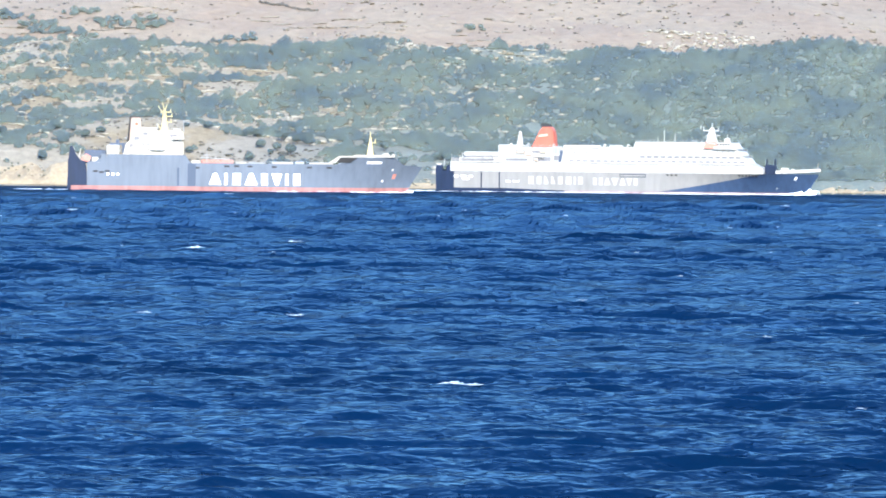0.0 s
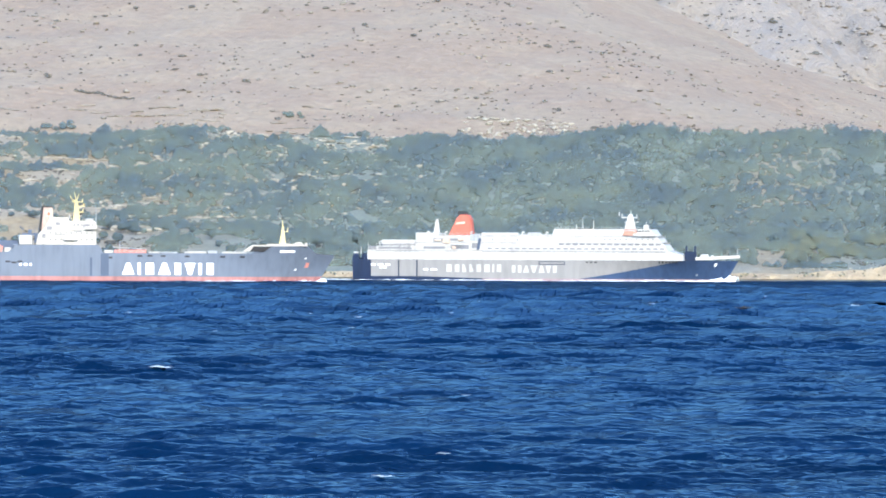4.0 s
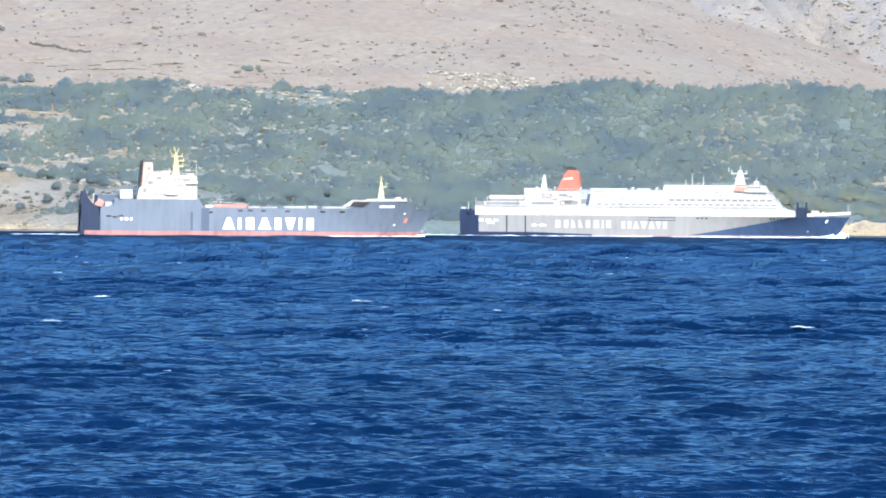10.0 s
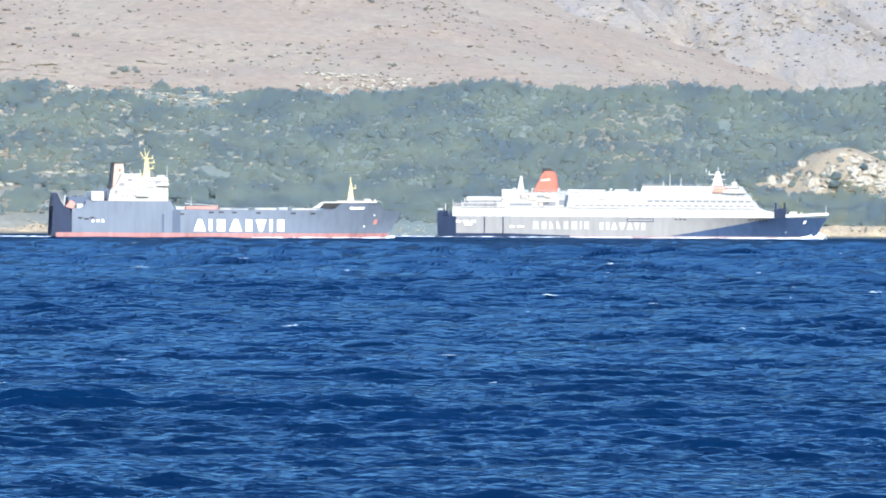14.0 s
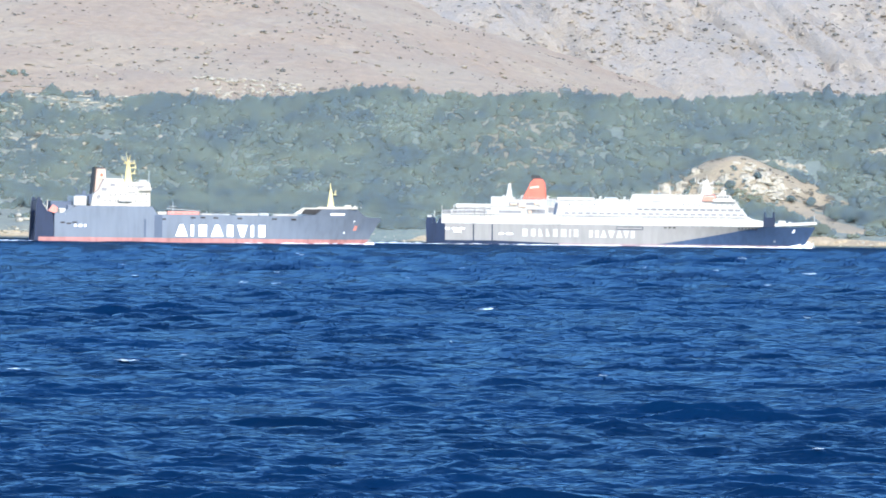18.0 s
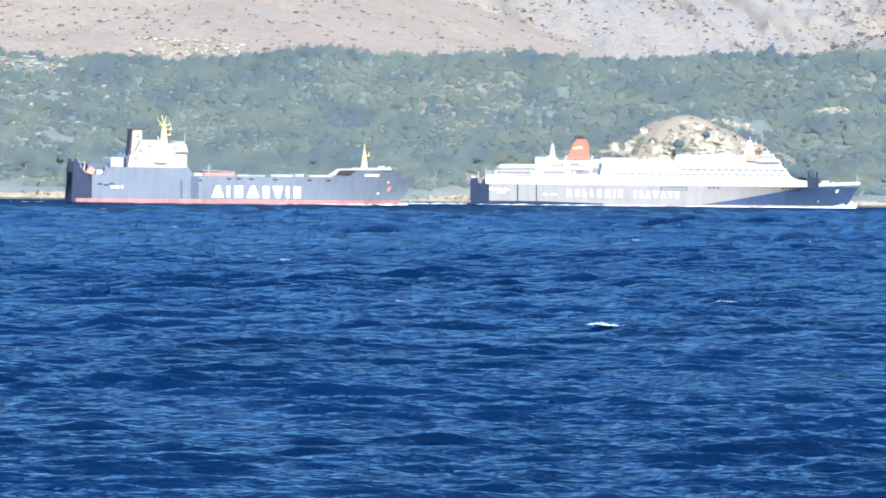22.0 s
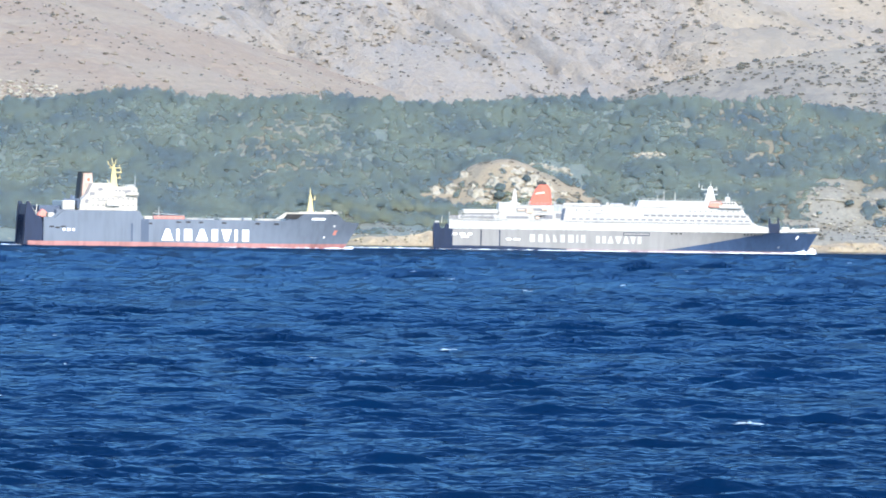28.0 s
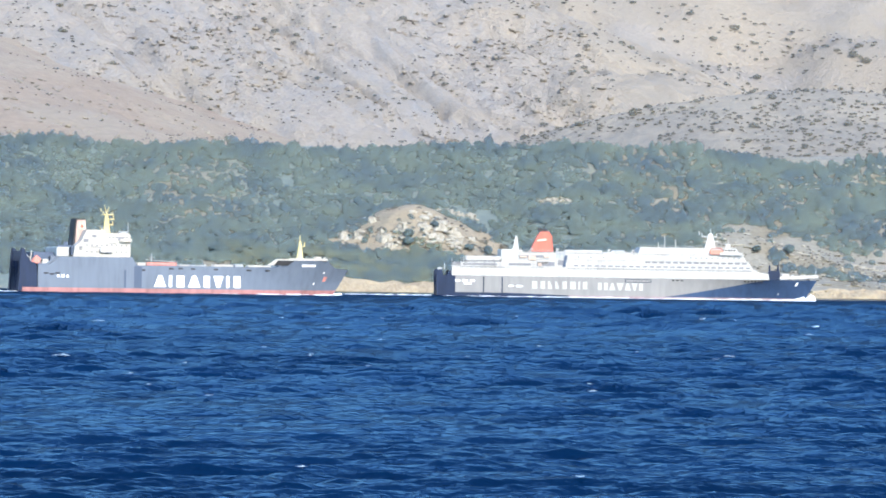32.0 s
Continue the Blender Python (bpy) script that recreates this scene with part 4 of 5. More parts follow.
    for z, a, b in ((31.0, -36.0, -32.6), (33.6, -36.2, -32.2), (35.6, -37.8, -32.8)):
        box(bm, a, b, -1.4, 1.4, z, z + 0.35)
        rod(bm, (b - 0.4, 0, z + 0.2), (b - 0.2, 0, z + 1.7), 0.16)
    rod(bm, (-36.2, 0, 35.8), (-38.4, 0, 37.6), 0.16, 0.12)
    rod(bm, (-38.4, 0, 37.5), (-38.6, 0, 38.8), 0.14)
    rod(bm, (-37.2, 0, 27.0), (-38.9, 0, 30.4), 0.14, 0.1)
    part("mast_platforms", bm, YELLOW, mast)
    bm = B()
    rod(bm, (-27.2, -6, 26.9), (-27.2, -6, 32.4), 0.22, 0.14)
    part("signal_pole", bm, STEEL, ship)
    bm = B()
    rod(bm, (-39.0, -5, 28.0), (-39.2, -5, 30.6), 0.2, 0.12)
    part("signal_pole", bm, STEEL, ship)
    bm = B()
    slab(bm, [(56.4, 16.0), (59.6, 16.0), (58.5, 25.0), (57.8, 25.0)], -0.9, 0.9, 0.4)
    fore = part("foremast", bm, YELLOW, ship, "yellow tapered foremast")
    bm = B()
    rod(bm, (58.1, 0, 24.8), (58.0, 0, 28.0), 0.25, 0.12)
    part("mast_top", bm, YELLOW, fore)
    bm = B()
    box(bm, 58.0, 60.6, -0.6, 0.6, 22.6, 22.9)
    rod(bm, (60.2, 0, 22.8), (60.4, 0, 24.6), 0.18)
    part("lamp_bracket", bm, YELLOW, fore)
    # fo'c'sle and deck gear
    bm = B()
    box(bm, 50.0, 68.6, -10.0, -9.8, 16.2, 17.0)
    box(bm, 49.5, 68.0, -9.4, 9.4, 16.0, 16.3)
    part("bulwark", bm, CREAM, ship)
    rail(ship, 50.5, 70.5, -9.6, 16.3, CREAM)
    # black slab on the hull side imitates the shade of a recess
    bm = B()
    slab(bm, [(42.5, 13.6), (48.6, 13.6), (52.0, 15.9), (44.0, 15.9)], -10.75, -8.8)
    part("foredeck_shade", bm, BLACK, ship, "black slab in place of the shaded recess under the foredeck")
    bm = B()
    slab(bm, [(39.0, 13.7), (42.2, 13.7), (44.2, 16.0), (60.0, 16.1), (60.0, 16.7), (43.4, 16.6)], -10.3, -9.6)
    part("ramp_cover", bm, CREAM, ship)
    for x0, x1, z, mat_ in ((-23.5, -19.5, 14.0, CREAM), (-19, -4.5, 14.2, REDGEAR), (13, 22.5, 13.6, CREAM), (23.5, 27.5, 13.9, STEEL), (30, 41.0, 13.5, CREAM), (2.0, 9.5, 13.3, STEEL), (-3.5, 1.5, 13.4, CREAM)):
        bm = B()
        box(bm, x0, x1, -9.6, -6.4, 12.6, z, 0.15)
        part("hatch_cover", bm, mat_, ship)
    bm = B()
    rod(bm, (-19.5, -8.6, 15.4), (-4.0, -8.6, 14.5), 0.16, 0.12)
    rod(bm, (-16.5, -8.6, 12.8), (-16.5, -8.6, 18.4), 0.2, 0.12)
    rod(bm, (-18.2, -8.6, 16.4), (-14.8, -8.6, 16.4), 0.12, 0.12)
    part("deck_crane", bm, STEEL, ship, "grey deck crane with its jib laid down")
    bm = B()
    for x in (66.0, 68.5):
        rod(bm, (x, -5, 16.2), (x, -5, 17.8), 0.5, 0.5)
    box(bm, 63.5, 66.4, -7, -4, 16.2, 18.0, 0.3)
    part("windlass", bm, CREAM, ship)
    rail(ship, -21.0, 42.0, -10.2, 12.7, STEEL, 1.0, 3.0)
    # plating details
    bm = B()
    # flat strip: the recess is only a darker blue in place of shade
    box(bm, -25.2, -21.6, -10.60, -10.46, 2.3, 12.5)
    part("recess_shade_panel", bm, RECESS, ship, "flat panel in the dark blue of a shaded hull recess")
    bm = B()
    box(bm, -30.0, -29.0, -10.60, -10.46, 2.3, 10.5)
    part("fender_strip", bm, RECESS, ship)
    for x, z in ((-7.5, 11.4), (-3.0, 11.5), (3.0, 11.4), (14.0, 11.3), (30.0, 11.2), (39.0, 11.2), (-67.0, 8.6), (-64.2, 8.2), (-61.6, 8.7), (-21.0, 10.6)):
        bm = B()
        box(bm, x - 1.1, x + 1.1, -10.58, -10.4, z - 0.35, z + 0.35)
        part("scupper", bm, BLACK, ship)
    bars(ship, -15.4, 26.5, -10.52, 3.0, 8.3, (1.15, 0.42, 1.1, 1.2, 0.85, 1.0, 0.42, 0.95), 0.28, LETTER, "white painted company name as plain bars", "^..^.v..")
    bars(ship, -62.0, -56.0, -10.52, 6.8, 7.9, (1, 1.4, 1), 0.25, LETTER, "white painted mark on the hull")
    # name and anchor lie on the flare of the bow
    for nm, x0, x1, z0, z1, mat_ in (("painted_mark", 56.6, 63.6, 13.2, 14.2, LETTER), ("anchor", 70.6, 72.0, 6.4, 8.6, REDGEAR), ("draught_mark", 66.0, 66.8, 5.0, 5.8, LETTER), ("draught_mark", 69.4, 70.0, 10.2, 10.9, LETTER)):
        for side in (-1, 1):
            part(nm, H.skin(lambda x, a=z0: a, lambda x, a=z1: a, x0, x1, 4, 2, 0.07, (side,)), mat_, ship)
    return tagged(ship, "slate-blue cargo ship with white house and yellow masts", "ship")


def passenger_ferry():
    ship = new("ferry")
    L = 195.0

    def top(x):
        if x < 66: return 10.2
        return 10.2 + 1.4 * ((x - 66) / 31.5) ** 1.3
    H = Hull(L, 27.0, top, 0, 7.0, 0.22, 0.46)
    boot = lambda x: 1.1
    # the bow and side colours imitate shade and glare on one navy hull
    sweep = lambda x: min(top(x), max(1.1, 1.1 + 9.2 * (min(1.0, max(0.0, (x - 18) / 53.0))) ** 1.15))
    part("hull_side", H.skin(sweep, top, -86.6, 72, 100, 6), HULLGREY, ship, "streaked hull side, lightened to grey for sun glare")
    part("bow_plating", H.skin(boot, sweep, 18, 97.5, 90, 7), BOWBLUE, ship, "bow plating, its shade painted in as darker blue")
    part("boot_top", H.skin(lambda x: -1.5, boot, -30, 97.5, 60, 3), PINKBOOT, ship, "faded reddish band along the waterline")
    part("boot_top", H.skin(lambda x: -1.5, lambda x: 1.1 + 0.9 * min(1.0, (-30 - x) / 30), -95.5, -30, 30, 3, 0.05), NAVY, ship, "dark band along the waterline aft")
    part("deck", H.deck_plate(-88, 97.3, 70), DECK, ship)
    # stern
    for y0, y1 in ((-13.3, -9.4), (9.4, 13.3)):
        bm = B()
        slab(bm, [(-86.6, 0.5), (-95.9, 0.5), (-96.2, 11.0), (-95.6, 13.2), (-93.4, 13.2), (-92.8, 10.4), (-90.4, 10.4), (-89.6, 12.8), (-86.6, 11.6)], y0, y1)
        part("stern_tower", bm, NAVY, ship, "dark navy stern tower")
    bm = B()
    slab(bm, [(-94.6, 0.6), (-95.6, 0.6), (-94.8, 11.0), (-94.0, 11.0)], -9.2, 9.2)
    part("stern_ramp", bm, NAVY, ship)
    bm = B()
    box(bm, -95.6, -93.4, -12.8, -10.0, 13.2, 14.0)
    part("stern_locker", bm, WHITE, ship)
    bm = B()
    rod(bm, (-92.2, -11.4, 13.0), (-92.0, -11.4, 16.4), 0.2, 0.12)
    part("flagstaff", bm, WHITE, ship)
    bm = B()
    rod(bm, (-88.4, -11, 14.5), (-88.4, -11, 18.8), 0.16, 0.08)
    part("flagstaff", bm, WHITE, ship)
    # superstructure, deck by deck
    tiers = [("main_deck_band", [(-88.5, 10.25), (71.0, 10.25), (70.6, 13.2), (66.0, 13.8), (63.5, 15.0), (-88.5, 15.0)], 13.45),
             ("saloon_deck", [(-84.0, 15.05), (63.0, 15.05), (60.2, 19.0), (-62.0, 19.0), (-64, 17.2), (-84.0, 17.0)], 13.2),
             ("cabin_deck", [(-62.0, 19.05), (59.4, 19.05), (57.6, 22.3), (-60.0, 22.3)], 12.8),
             ("bridge_deck", [(4.8, 22.35), (56.5, 22.35), (54.2, 25.6), (6.0, 25.6)], 12.4)]
    obs = {}
    for nm, prof, hb in tiers:
        bm = B()
        slab(bm, prof, -hb, hb)
        obs[nm] = part(nm, bm, WHITE, ship, "white superstructure deck")
    for nm, z, y, x0, x1, w, h, pitch, gl in (("saloon_deck", 15.9, -13.25, -28, 62, 2.3, 0.8, 3.4, PANESHADE), ("saloon_deck", 18.1, -13.25, 8, 60, 2.5, 0.9, 3.4, PANESHADE),
                                              ("cabin_deck", 20.6, -12.85, 30, 57, 1.0, 0.5, 2.6, PANESHADE), ("bridge_deck", 24.6, -12.45, 47.0, 54.0, 1.0, 0.9, 1.2, GLASS)):
        pane_row(obs[nm], x0, x1, y, z, w, h, pitch, gl)
    for z, y, x0, x1 in ((15.0, 13.75, -88, 64), (19.0, 13.5, -64, 61), (22.3, 13.1, -60, 58.5)):
        bm = B()
        box(bm, x0, x1, -y, y, z - 0.15, z + 0.12)
        part("deck_edge", bm, WHITE, ship)
    rail(ship, -88, -62, -13.4, 15.1, WHITE, 1.1, 2.2)
    rail(ship, -84, -64, -13.0, 17.1, WHITE, 1.1, 2.2)
    rail(ship, -60, 4, -12.6, 22.4, WHITE, 1.1, 2.4)
    rail(ship, 6, 54, -12.2, 25.6, WHITE, 1.0, 2.4)
    bm = B()
    box(bm, -83, -63, -12.6, 12.6, 18.9, 19.2)
    for x in (-82.5, -76, -69.5, -63.5):
        box(bm, x - 0.15, x + 0.15, -12.4, -12.1, 17.0, 19.0)
        box(bm, x - 0.15, x + 0.15, 12.1, 12.4, 17.0, 19.0)
    part("sun_awning", bm, WHITE, ship)
    bm = B()
    for x in (-87, -82, -77, -72, -67):
        box(bm, x - 0.2, x + 0.2, -13.3, -12.9, 15.0, 17.2)
    box(bm, -88, -62, -11.0, -10.8, 15.1, 16.9)
    part("aft_screen", bm, PANESHADE, ship)
    # no openings are cut: their shade is a grey panel on the wall
    for x0, x1, z0, z1 in ((-83, -66, 15.4, 16.6), (-60, -49, 15.6, 16.8), (-46, -37, 15.5, 17.6), (-35.5, -32.5, 16.0, 18.4), (-58, -40, 19.6, 20.8)):
        bm = B()
        yy = -12.9 if z0 > 19 else -13.3
        box(bm, x0, x1, yy, yy + 0.4, z0, z1)
        part("promenade_shade_panel", bm, PANESHADE, ship, "flat grey panel in place of promenade shade")
    bm = B()
    box(bm, -61.5, -53.0, -11, 11, 22.3, 23.3, 0.2)
    part("aft_deckhouse", bm, WHITE, ship)
    bm = B()
    box(bm, -64.0, -55.0, -13.0, 13.0, 15.1, 23.6, 0.2)
    part("stair_tower", bm, WHITE, ship, "white stair house above the aft terraces")
    bm = B()
    box(bm, -81.5, -64.1, -13.15, 13.15, 17.9, 20.0, 0.15)
    part("terrace_parapet", bm, WHITE, ship)
    # solid grey panel that stands for the shade below the parapet
    bm = B()
    box(bm, -81.0, -64.2, -12.9, -12.4, 16.9, 17.9)
    part("terrace_shade", bm, PANESHADE, ship, "grey panel in place of shade under the aft terrace")
    for x0, x1, z0, z1, m_ in ((-52, -44, 19.4, 21.4, STEEL), (-36.5, -31.8, 19.3, 22.9, STEEL), (-31.5, -13.0, 22.35, 23.7, WHITE), (-8.0, -1.5, 22.35, 23.9, STEEL), (-12.5, 4.5, 22.3, 22.9, WHITE), (-48, -40, 16.0, 18.2, ORANGE)):
        bm = B()
        yy = -12.9 if z0 < 19.35 and z0 > 18 else (-13.3 if z0 < 18 else -9.0)
        box(bm, x0, x1, yy, yy + 3.0, z0, z1, 0.25)
        part("lifeboat" if m_ is ORANGE else "ventilation_house", bm, WHITE if m_ is ORANGE else m_, ship)
    # funnel
    bm = B()
    slab(bm, [(-49.0, 22.3), (-37.0, 22.3), (-37.8, 30.6), (-39.2, 32.6), (-43.4, 32.6), (-45.0, 30.8)], -4.5, 4.5, 1.2)
    bmesh.ops.bevel(bm, geom=[e for e in bm.edges if abs(e.verts[0].co.y - e.verts[1].co.y) < 2], offset=0.5, segments=2, affect="EDGES")
    fun = part("funnel", bm, REDFUN, ship, "red tapering funnel with a black top")
    bm = B()
    slab(bm, [(-44.6, 32.4), (-39.8, 32.4), (-40.2, 34.0), (-44.6, 34.0)], -2.6, 2.6, 0.3)
    for x in (-44.2, -42.8, -41.6):
        rod(bm, (x, 0, 33.6), (x - 0.2, 0, 34.7), 0.35)
    part("funnel_cap", bm, BLACK, fun, "black exhaust cap")
    bm = B()
    slab(bm, [(-45.5, 27.6), (-40.6, 28.1), (-40.9, 29.2), (-45.2, 28.6)], -4.2, -3.3)
    part("funnel_badge", bm, FADED, fun, "faded pale emblem")
    # masts
    bm = B()
    slab(bm, [(-57.4, 22.8), (-54.0, 22.8), (-55.0, 30.4), (-56.0, 30.4)], -0.9, 0.9, 0.4)
    part("aft_mast", bm, WHITE, ship, "white tapered mast")
    bm = B()
    slab(bm, [(39.6, 25.6), (45.2, 25.6), (43.4, 33.0), (41.6, 33.0)], -1.6, 1.6, 0.8)
    mast = part("radar_mast", bm, WHITE, ship, "white radar mast with crossbars")
    bm = B()
    rod(bm, (42.6, 0, 33.0), (42.6, 0, 35.2), 0.2, 0.12)
    box(bm, 38.0, 45.8, -0.3, 0.3, 31.2, 31.7)
    box(bm, 39.4, 46.4, -0.25, 0.25, 28.9, 29.3)
    for x, z in ((38.2, 33.4), (45.6, 33.0), (36.8, 34.2)):
        rod(bm, (x, 0, z - 2), (x, 0, z), 0.22, 0.16)
    part("crossbars", bm, WHITE, mast)
    bm = B()
    box(bm, 49.6, 52.2, -5, -2, 25.6, 27.8, 0.3)
    part("satellite_dome", bm, WHITE, ship)
    for x, h in ((19.0, 31.4), (24.5, 29.8), (15.8, 28.2), (51.0, 29.6)):
        bm = B()
        rod(bm, (x, -4, 25.5), (x, -4, h), 0.2, 0.12)
        part("aerial", bm, WHITE, ship)
    # orange rescue boat and its davit on the bridge deck
    bm = B()
    slab(bm, [(41.2, 22.6), (46.6, 22.6), (47.8, 23.4), (47.2, 24.2), (45.2, 24.8), (42.6, 24.8), (40.8, 23.8)], -14.0, -12.5, 0.4)
    boat = part("rescue_boat", bm, ORANGE, ship, "orange rescue boat in its davit")
    bm = B()
    rod(bm, (40.6, -12.9, 22.4), (41.8, -12.9, 25.8), 0.2)
    rod(bm, (47.9, -12.9, 22.4), (46.6, -12.9, 25.8), 0.2)
    rod(bm, (41.6, -12.9, 25.7), (46.8, -12.9, 25.7), 0.16)
    part("davit", bm, ORANGE, boat)
    bm = B()
    box(bm, 46.0, 57.2, -14.4, 14.4, 22.2, 22.5)
    box(bm, 46.0, 57.2, -14.4, -14.25, 22.5, 23.5)
    part("bridge_wing", bm, WHITE, ship)
    # foredeck
    bm = B()
    slab(bm, [(71.0, 9.8), (76.8, 9.8), (76.8, 14.4), (74.8, 14.9), (72.2, 14.9), (70.9, 14.4)], -9.4, -6.4, 0.0)
    for x in (71.7, 76.0):
        rod(bm, (x, -8.0, 14.2), (x, -8.0, 17.6), 0.55, 0.45)
    part("bow_tower", bm, NAVY, ship, "navy bow door housing with two posts")
    part("bulwark", H.skin(top, lambda x: top(x) + 1.5, 76.6, 97.5, 30, 2, 0.02), WHITE, ship, "white bulwark round the bow")
    bm = B()
    slab(bm, [(64, 10.3), (71, 10.3), (71, 12.6), (68, 13.6), (64, 14.2)], -11.5, 11.5)
    part("fore_deckhouse", bm, WHITE, ship)
    bm = B()
    box(bm, 78.2, 82.0, -5, -2, 11.0, 13.4, 0.3)
    part("windlass", bm, WHITE, ship)
    bm = B()
    rod(bm, (84.0, -3, 10.8), (84.0, -3, 13.0), 0.6)
    part("bollard", bm, WHITE, ship)
    bm = B()
    rod(bm, (96.0, 0, 11.6), (96.2, 0, 16.2), 0.18, 0.1)
    part("jackstaff", bm, WHITE, ship)
    # stair, scuttles and boat gear on the promenade
    bm = B()
    slab(bm, [(-33.0, 15.2), (-31.6, 15.2), (-30.6, 21.0), (-32.0, 21.0)], -13.75, -13.3)
    part("stairway", bm, RECESS, ship, "dark outside stairway")
    for x in (-25.0, -18.8, -12.4):
        bm = B()
        rod(bm, (x, -12.95, 20.2), (x, -12.6, 20.2), 0.45, 0.45, 10)
        part("scuttle", bm, PANESHADE, ship)
    for x0, x1, z0, z1 in ((-54.5, -51.0, 19.4, 20.3), (-50.2, -46.6, 18.2, 20.6), (-45.4, -43.6, 15.4, 17.0), (-42.4, -39.6, 19.6, 21.2)):
        bm = B()
        box(bm, x0, x1, -13.7, -12.7, z0, z1, 0.2)
        part("boat_gear", bm, FADED, ship, "rust-stained boat gear")
    for x in (-58.0, -49.0, -36.0, -10.0, 2.0):
        bm = B()
        rod(bm, (x, -12.2, 22.3), (x, -12.2, 23.9), 0.35, 0.35, 8)
        box(bm, x - 0.3, x + 1.0, -12.6, -11.8, 23.6, 24.3, 0.15)
        part("ventilator_cowl", bm, WHITE, ship)
    # thin grey strips painted in as shadow lines below the deck edges
    for x0, x1, z in ((-84, -62, 14.5), (-30, 62, 14.35)):
        bm = B()
        box(bm, x0, x1, -13.52, -13.4, z - 0.12, z + 0.12)
        part("edge_shade_line", bm, PANESHADE, ship)
    # plating details
    for x in (-72.5, -63.2):
        bm = B()
        box(bm, x - 0.28, x + 0.28, -13.62, -13.48, 1.6, 10.0)
        part("shell_door_seam", bm, NAVY, ship)
    bm = B()
    for x0, x1, z0, z1 in ((-1.6, 11.6, 9.3, 9.6), (-1.6, 11.6, 8.0, 8.3), (-1.6, -1.3, 8.0, 9.6), (11.3, 11.6, 8.0, 9.6)):
        box(bm, x0, x1, -13.64, -13.48, z0, z1)
    part("pilot_door", bm, NAVY, ship, "dark framed opening in the hull side")
    bars(ship, -60.4, -52.4, -13.52, 5.0, 5.8, (1, 1.3), 0.06, LETTER, "white painted mark on the hull")
    bars(ship, -87.0, -76.5, -13.52, 7.2, 8.2, (1, 1.2, 1), 0.08, LETTER, "white painted name as plain bars")
    bars(ship, -83.0, -78.0, -13.52, 5.9, 6.9, (1,), 0.1, LETTER, "white painted mark on the hull")
    bars(ship, -48.7, -20.0, -13.52, 4.2, 8.0, (1, .9, .8, .8, .9, 1.05, .35, .9), 0.2, WHITE, "white painted company name as plain bars", "..__....")
    bars(ship, -15.5, 7.8, -13.52, 4.0, 7.6, (.85, .8, 1, 1.2, 1, .9, .85), 0.2, WHITE, "white painted company name as plain bars", "..^v^v.")
    for i in range(6):
        bm = B()
        box(bm, 58.5 + i * 1.7, 59.3 + i * 1.7, -13.55, -12.0, 9.0, 9.7)
        part("port_hole", bm, BLACK, ship)
    for i in range(3):
        bm = B()
        box(bm, 22 + i * 2.2, 23.2 + i * 2.2, -13.58, -13.3, 9.0, 9.6)
        part("port_hole", bm, BLACK, ship)
    for nm, x0, x1, z0, z1, mat_ in (("bow_emblem", 86.7, 87.9, 7.4, 9.0, LETTER), ("anchor", 79.0, 80.0, 2.8, 3.6, STEEL)):
        for side in (-1, 1):
            part(nm, H.skin(lambda x, a=z0: a, lambda x, a=z1: a, x0, x1, 4, 2, 0.07, (side,)), mat_, ship)
    return tagged(ship, "large white passenger ferry with grey hull and red funnel", "ferry")


cargo_ship = ro_ro_cargo_ship()
ferry = passenger_ferry()
ferry.scale = (0.99, 1, 1)


def foam_strip(name, length, width, height, seed, mat=FOAM, taper=1.0):
    """Churned foam: a lumpy low ridge, thick at +x and thinning aft."""
    n, m = 60, 7
    u = np.linspace(0, 1, n)
    v = np.linspace(-1, 1, m)
    Uu, Vv = np.meshgrid(u, v, indexing="ij")
    lump = 0.55 + 0.6 * fract(Uu * length, Vv * width, 2.2, seed, 3)
    prof = (Uu ** taper) * (1 - Vv ** 2)
    X = -length * (1 - Uu)
    Y = Vv * width * (0.35 + 0.65 * Uu) + 0.4 * fract(Uu * length, Vv * 3, 6, seed + 1, 2)
    Z = height * prof * np.clip(lump, 0.05, 2) - 0.05
    me = mesh_of(name, np.stack([X, Y, Z], -1).reshape(-1, 3), grid_faces(n, m), mat)
    return me


def ship_foam(name, pieces, label):
    """Bow wave and wash that travel with a ship."""
    e = new(name)
    for nm, me, m in pieces:
        o = part_me(nm, me, e)
        o.matrix_basis = m
    return tagged(e, label, "foam")


ferry_wash = ship_foam("bow_wave", [
    ("curl", foam_strip("curl", 15, 2.6, 4.6, 3, FOAM, 0.9), pose(94.5, -5.2, 0.1, 0, 0, 20)),
    ("wash", foam_strip("wash", 80, 1.5, 0.9, 5, FOAM, 0.5), pose(86, -12.6, 0.15, 0, 0, 3)),
    ("wash", foam_strip("wash", 100, 1.2, 0.5, 6, FOAM, 0.3), pose(4, -14.4, 0.15)),
    ("wake", foam_strip("wake", 75, 3.0, 0.55, 12, FOAM, 0.5), pose(-96, -7.0, 0.15)),
    ("curl", foam_strip("curl", 16, 2.2, 3.0, 4, FOAM, 0.8), pose(96, 4.5, 0.1, 0, 0, -20))], "white bow wave and wash along the ferry")
cargo_wash = ship_foam("bow_wave", [
    ("curl", foam_strip("curl", 10, 1.6, 1.7, 7, FOAM, 0.8), pose(77.5, -2.5, 0.1, 0, 0, 18)),
    ("wash", foam_strip("wash", 60, 1.1, 0.55, 8, FOAM, 0.4), pose(70, -9.6, 0.15, 0, 0, 3)),
    ("wash", foam_strip("wash", 55, 2.2, 0.4, 9, FOAM, 0.5), pose(-79, -6.0, 0.15))], "white bow wave and stern wash of the cargo ship")

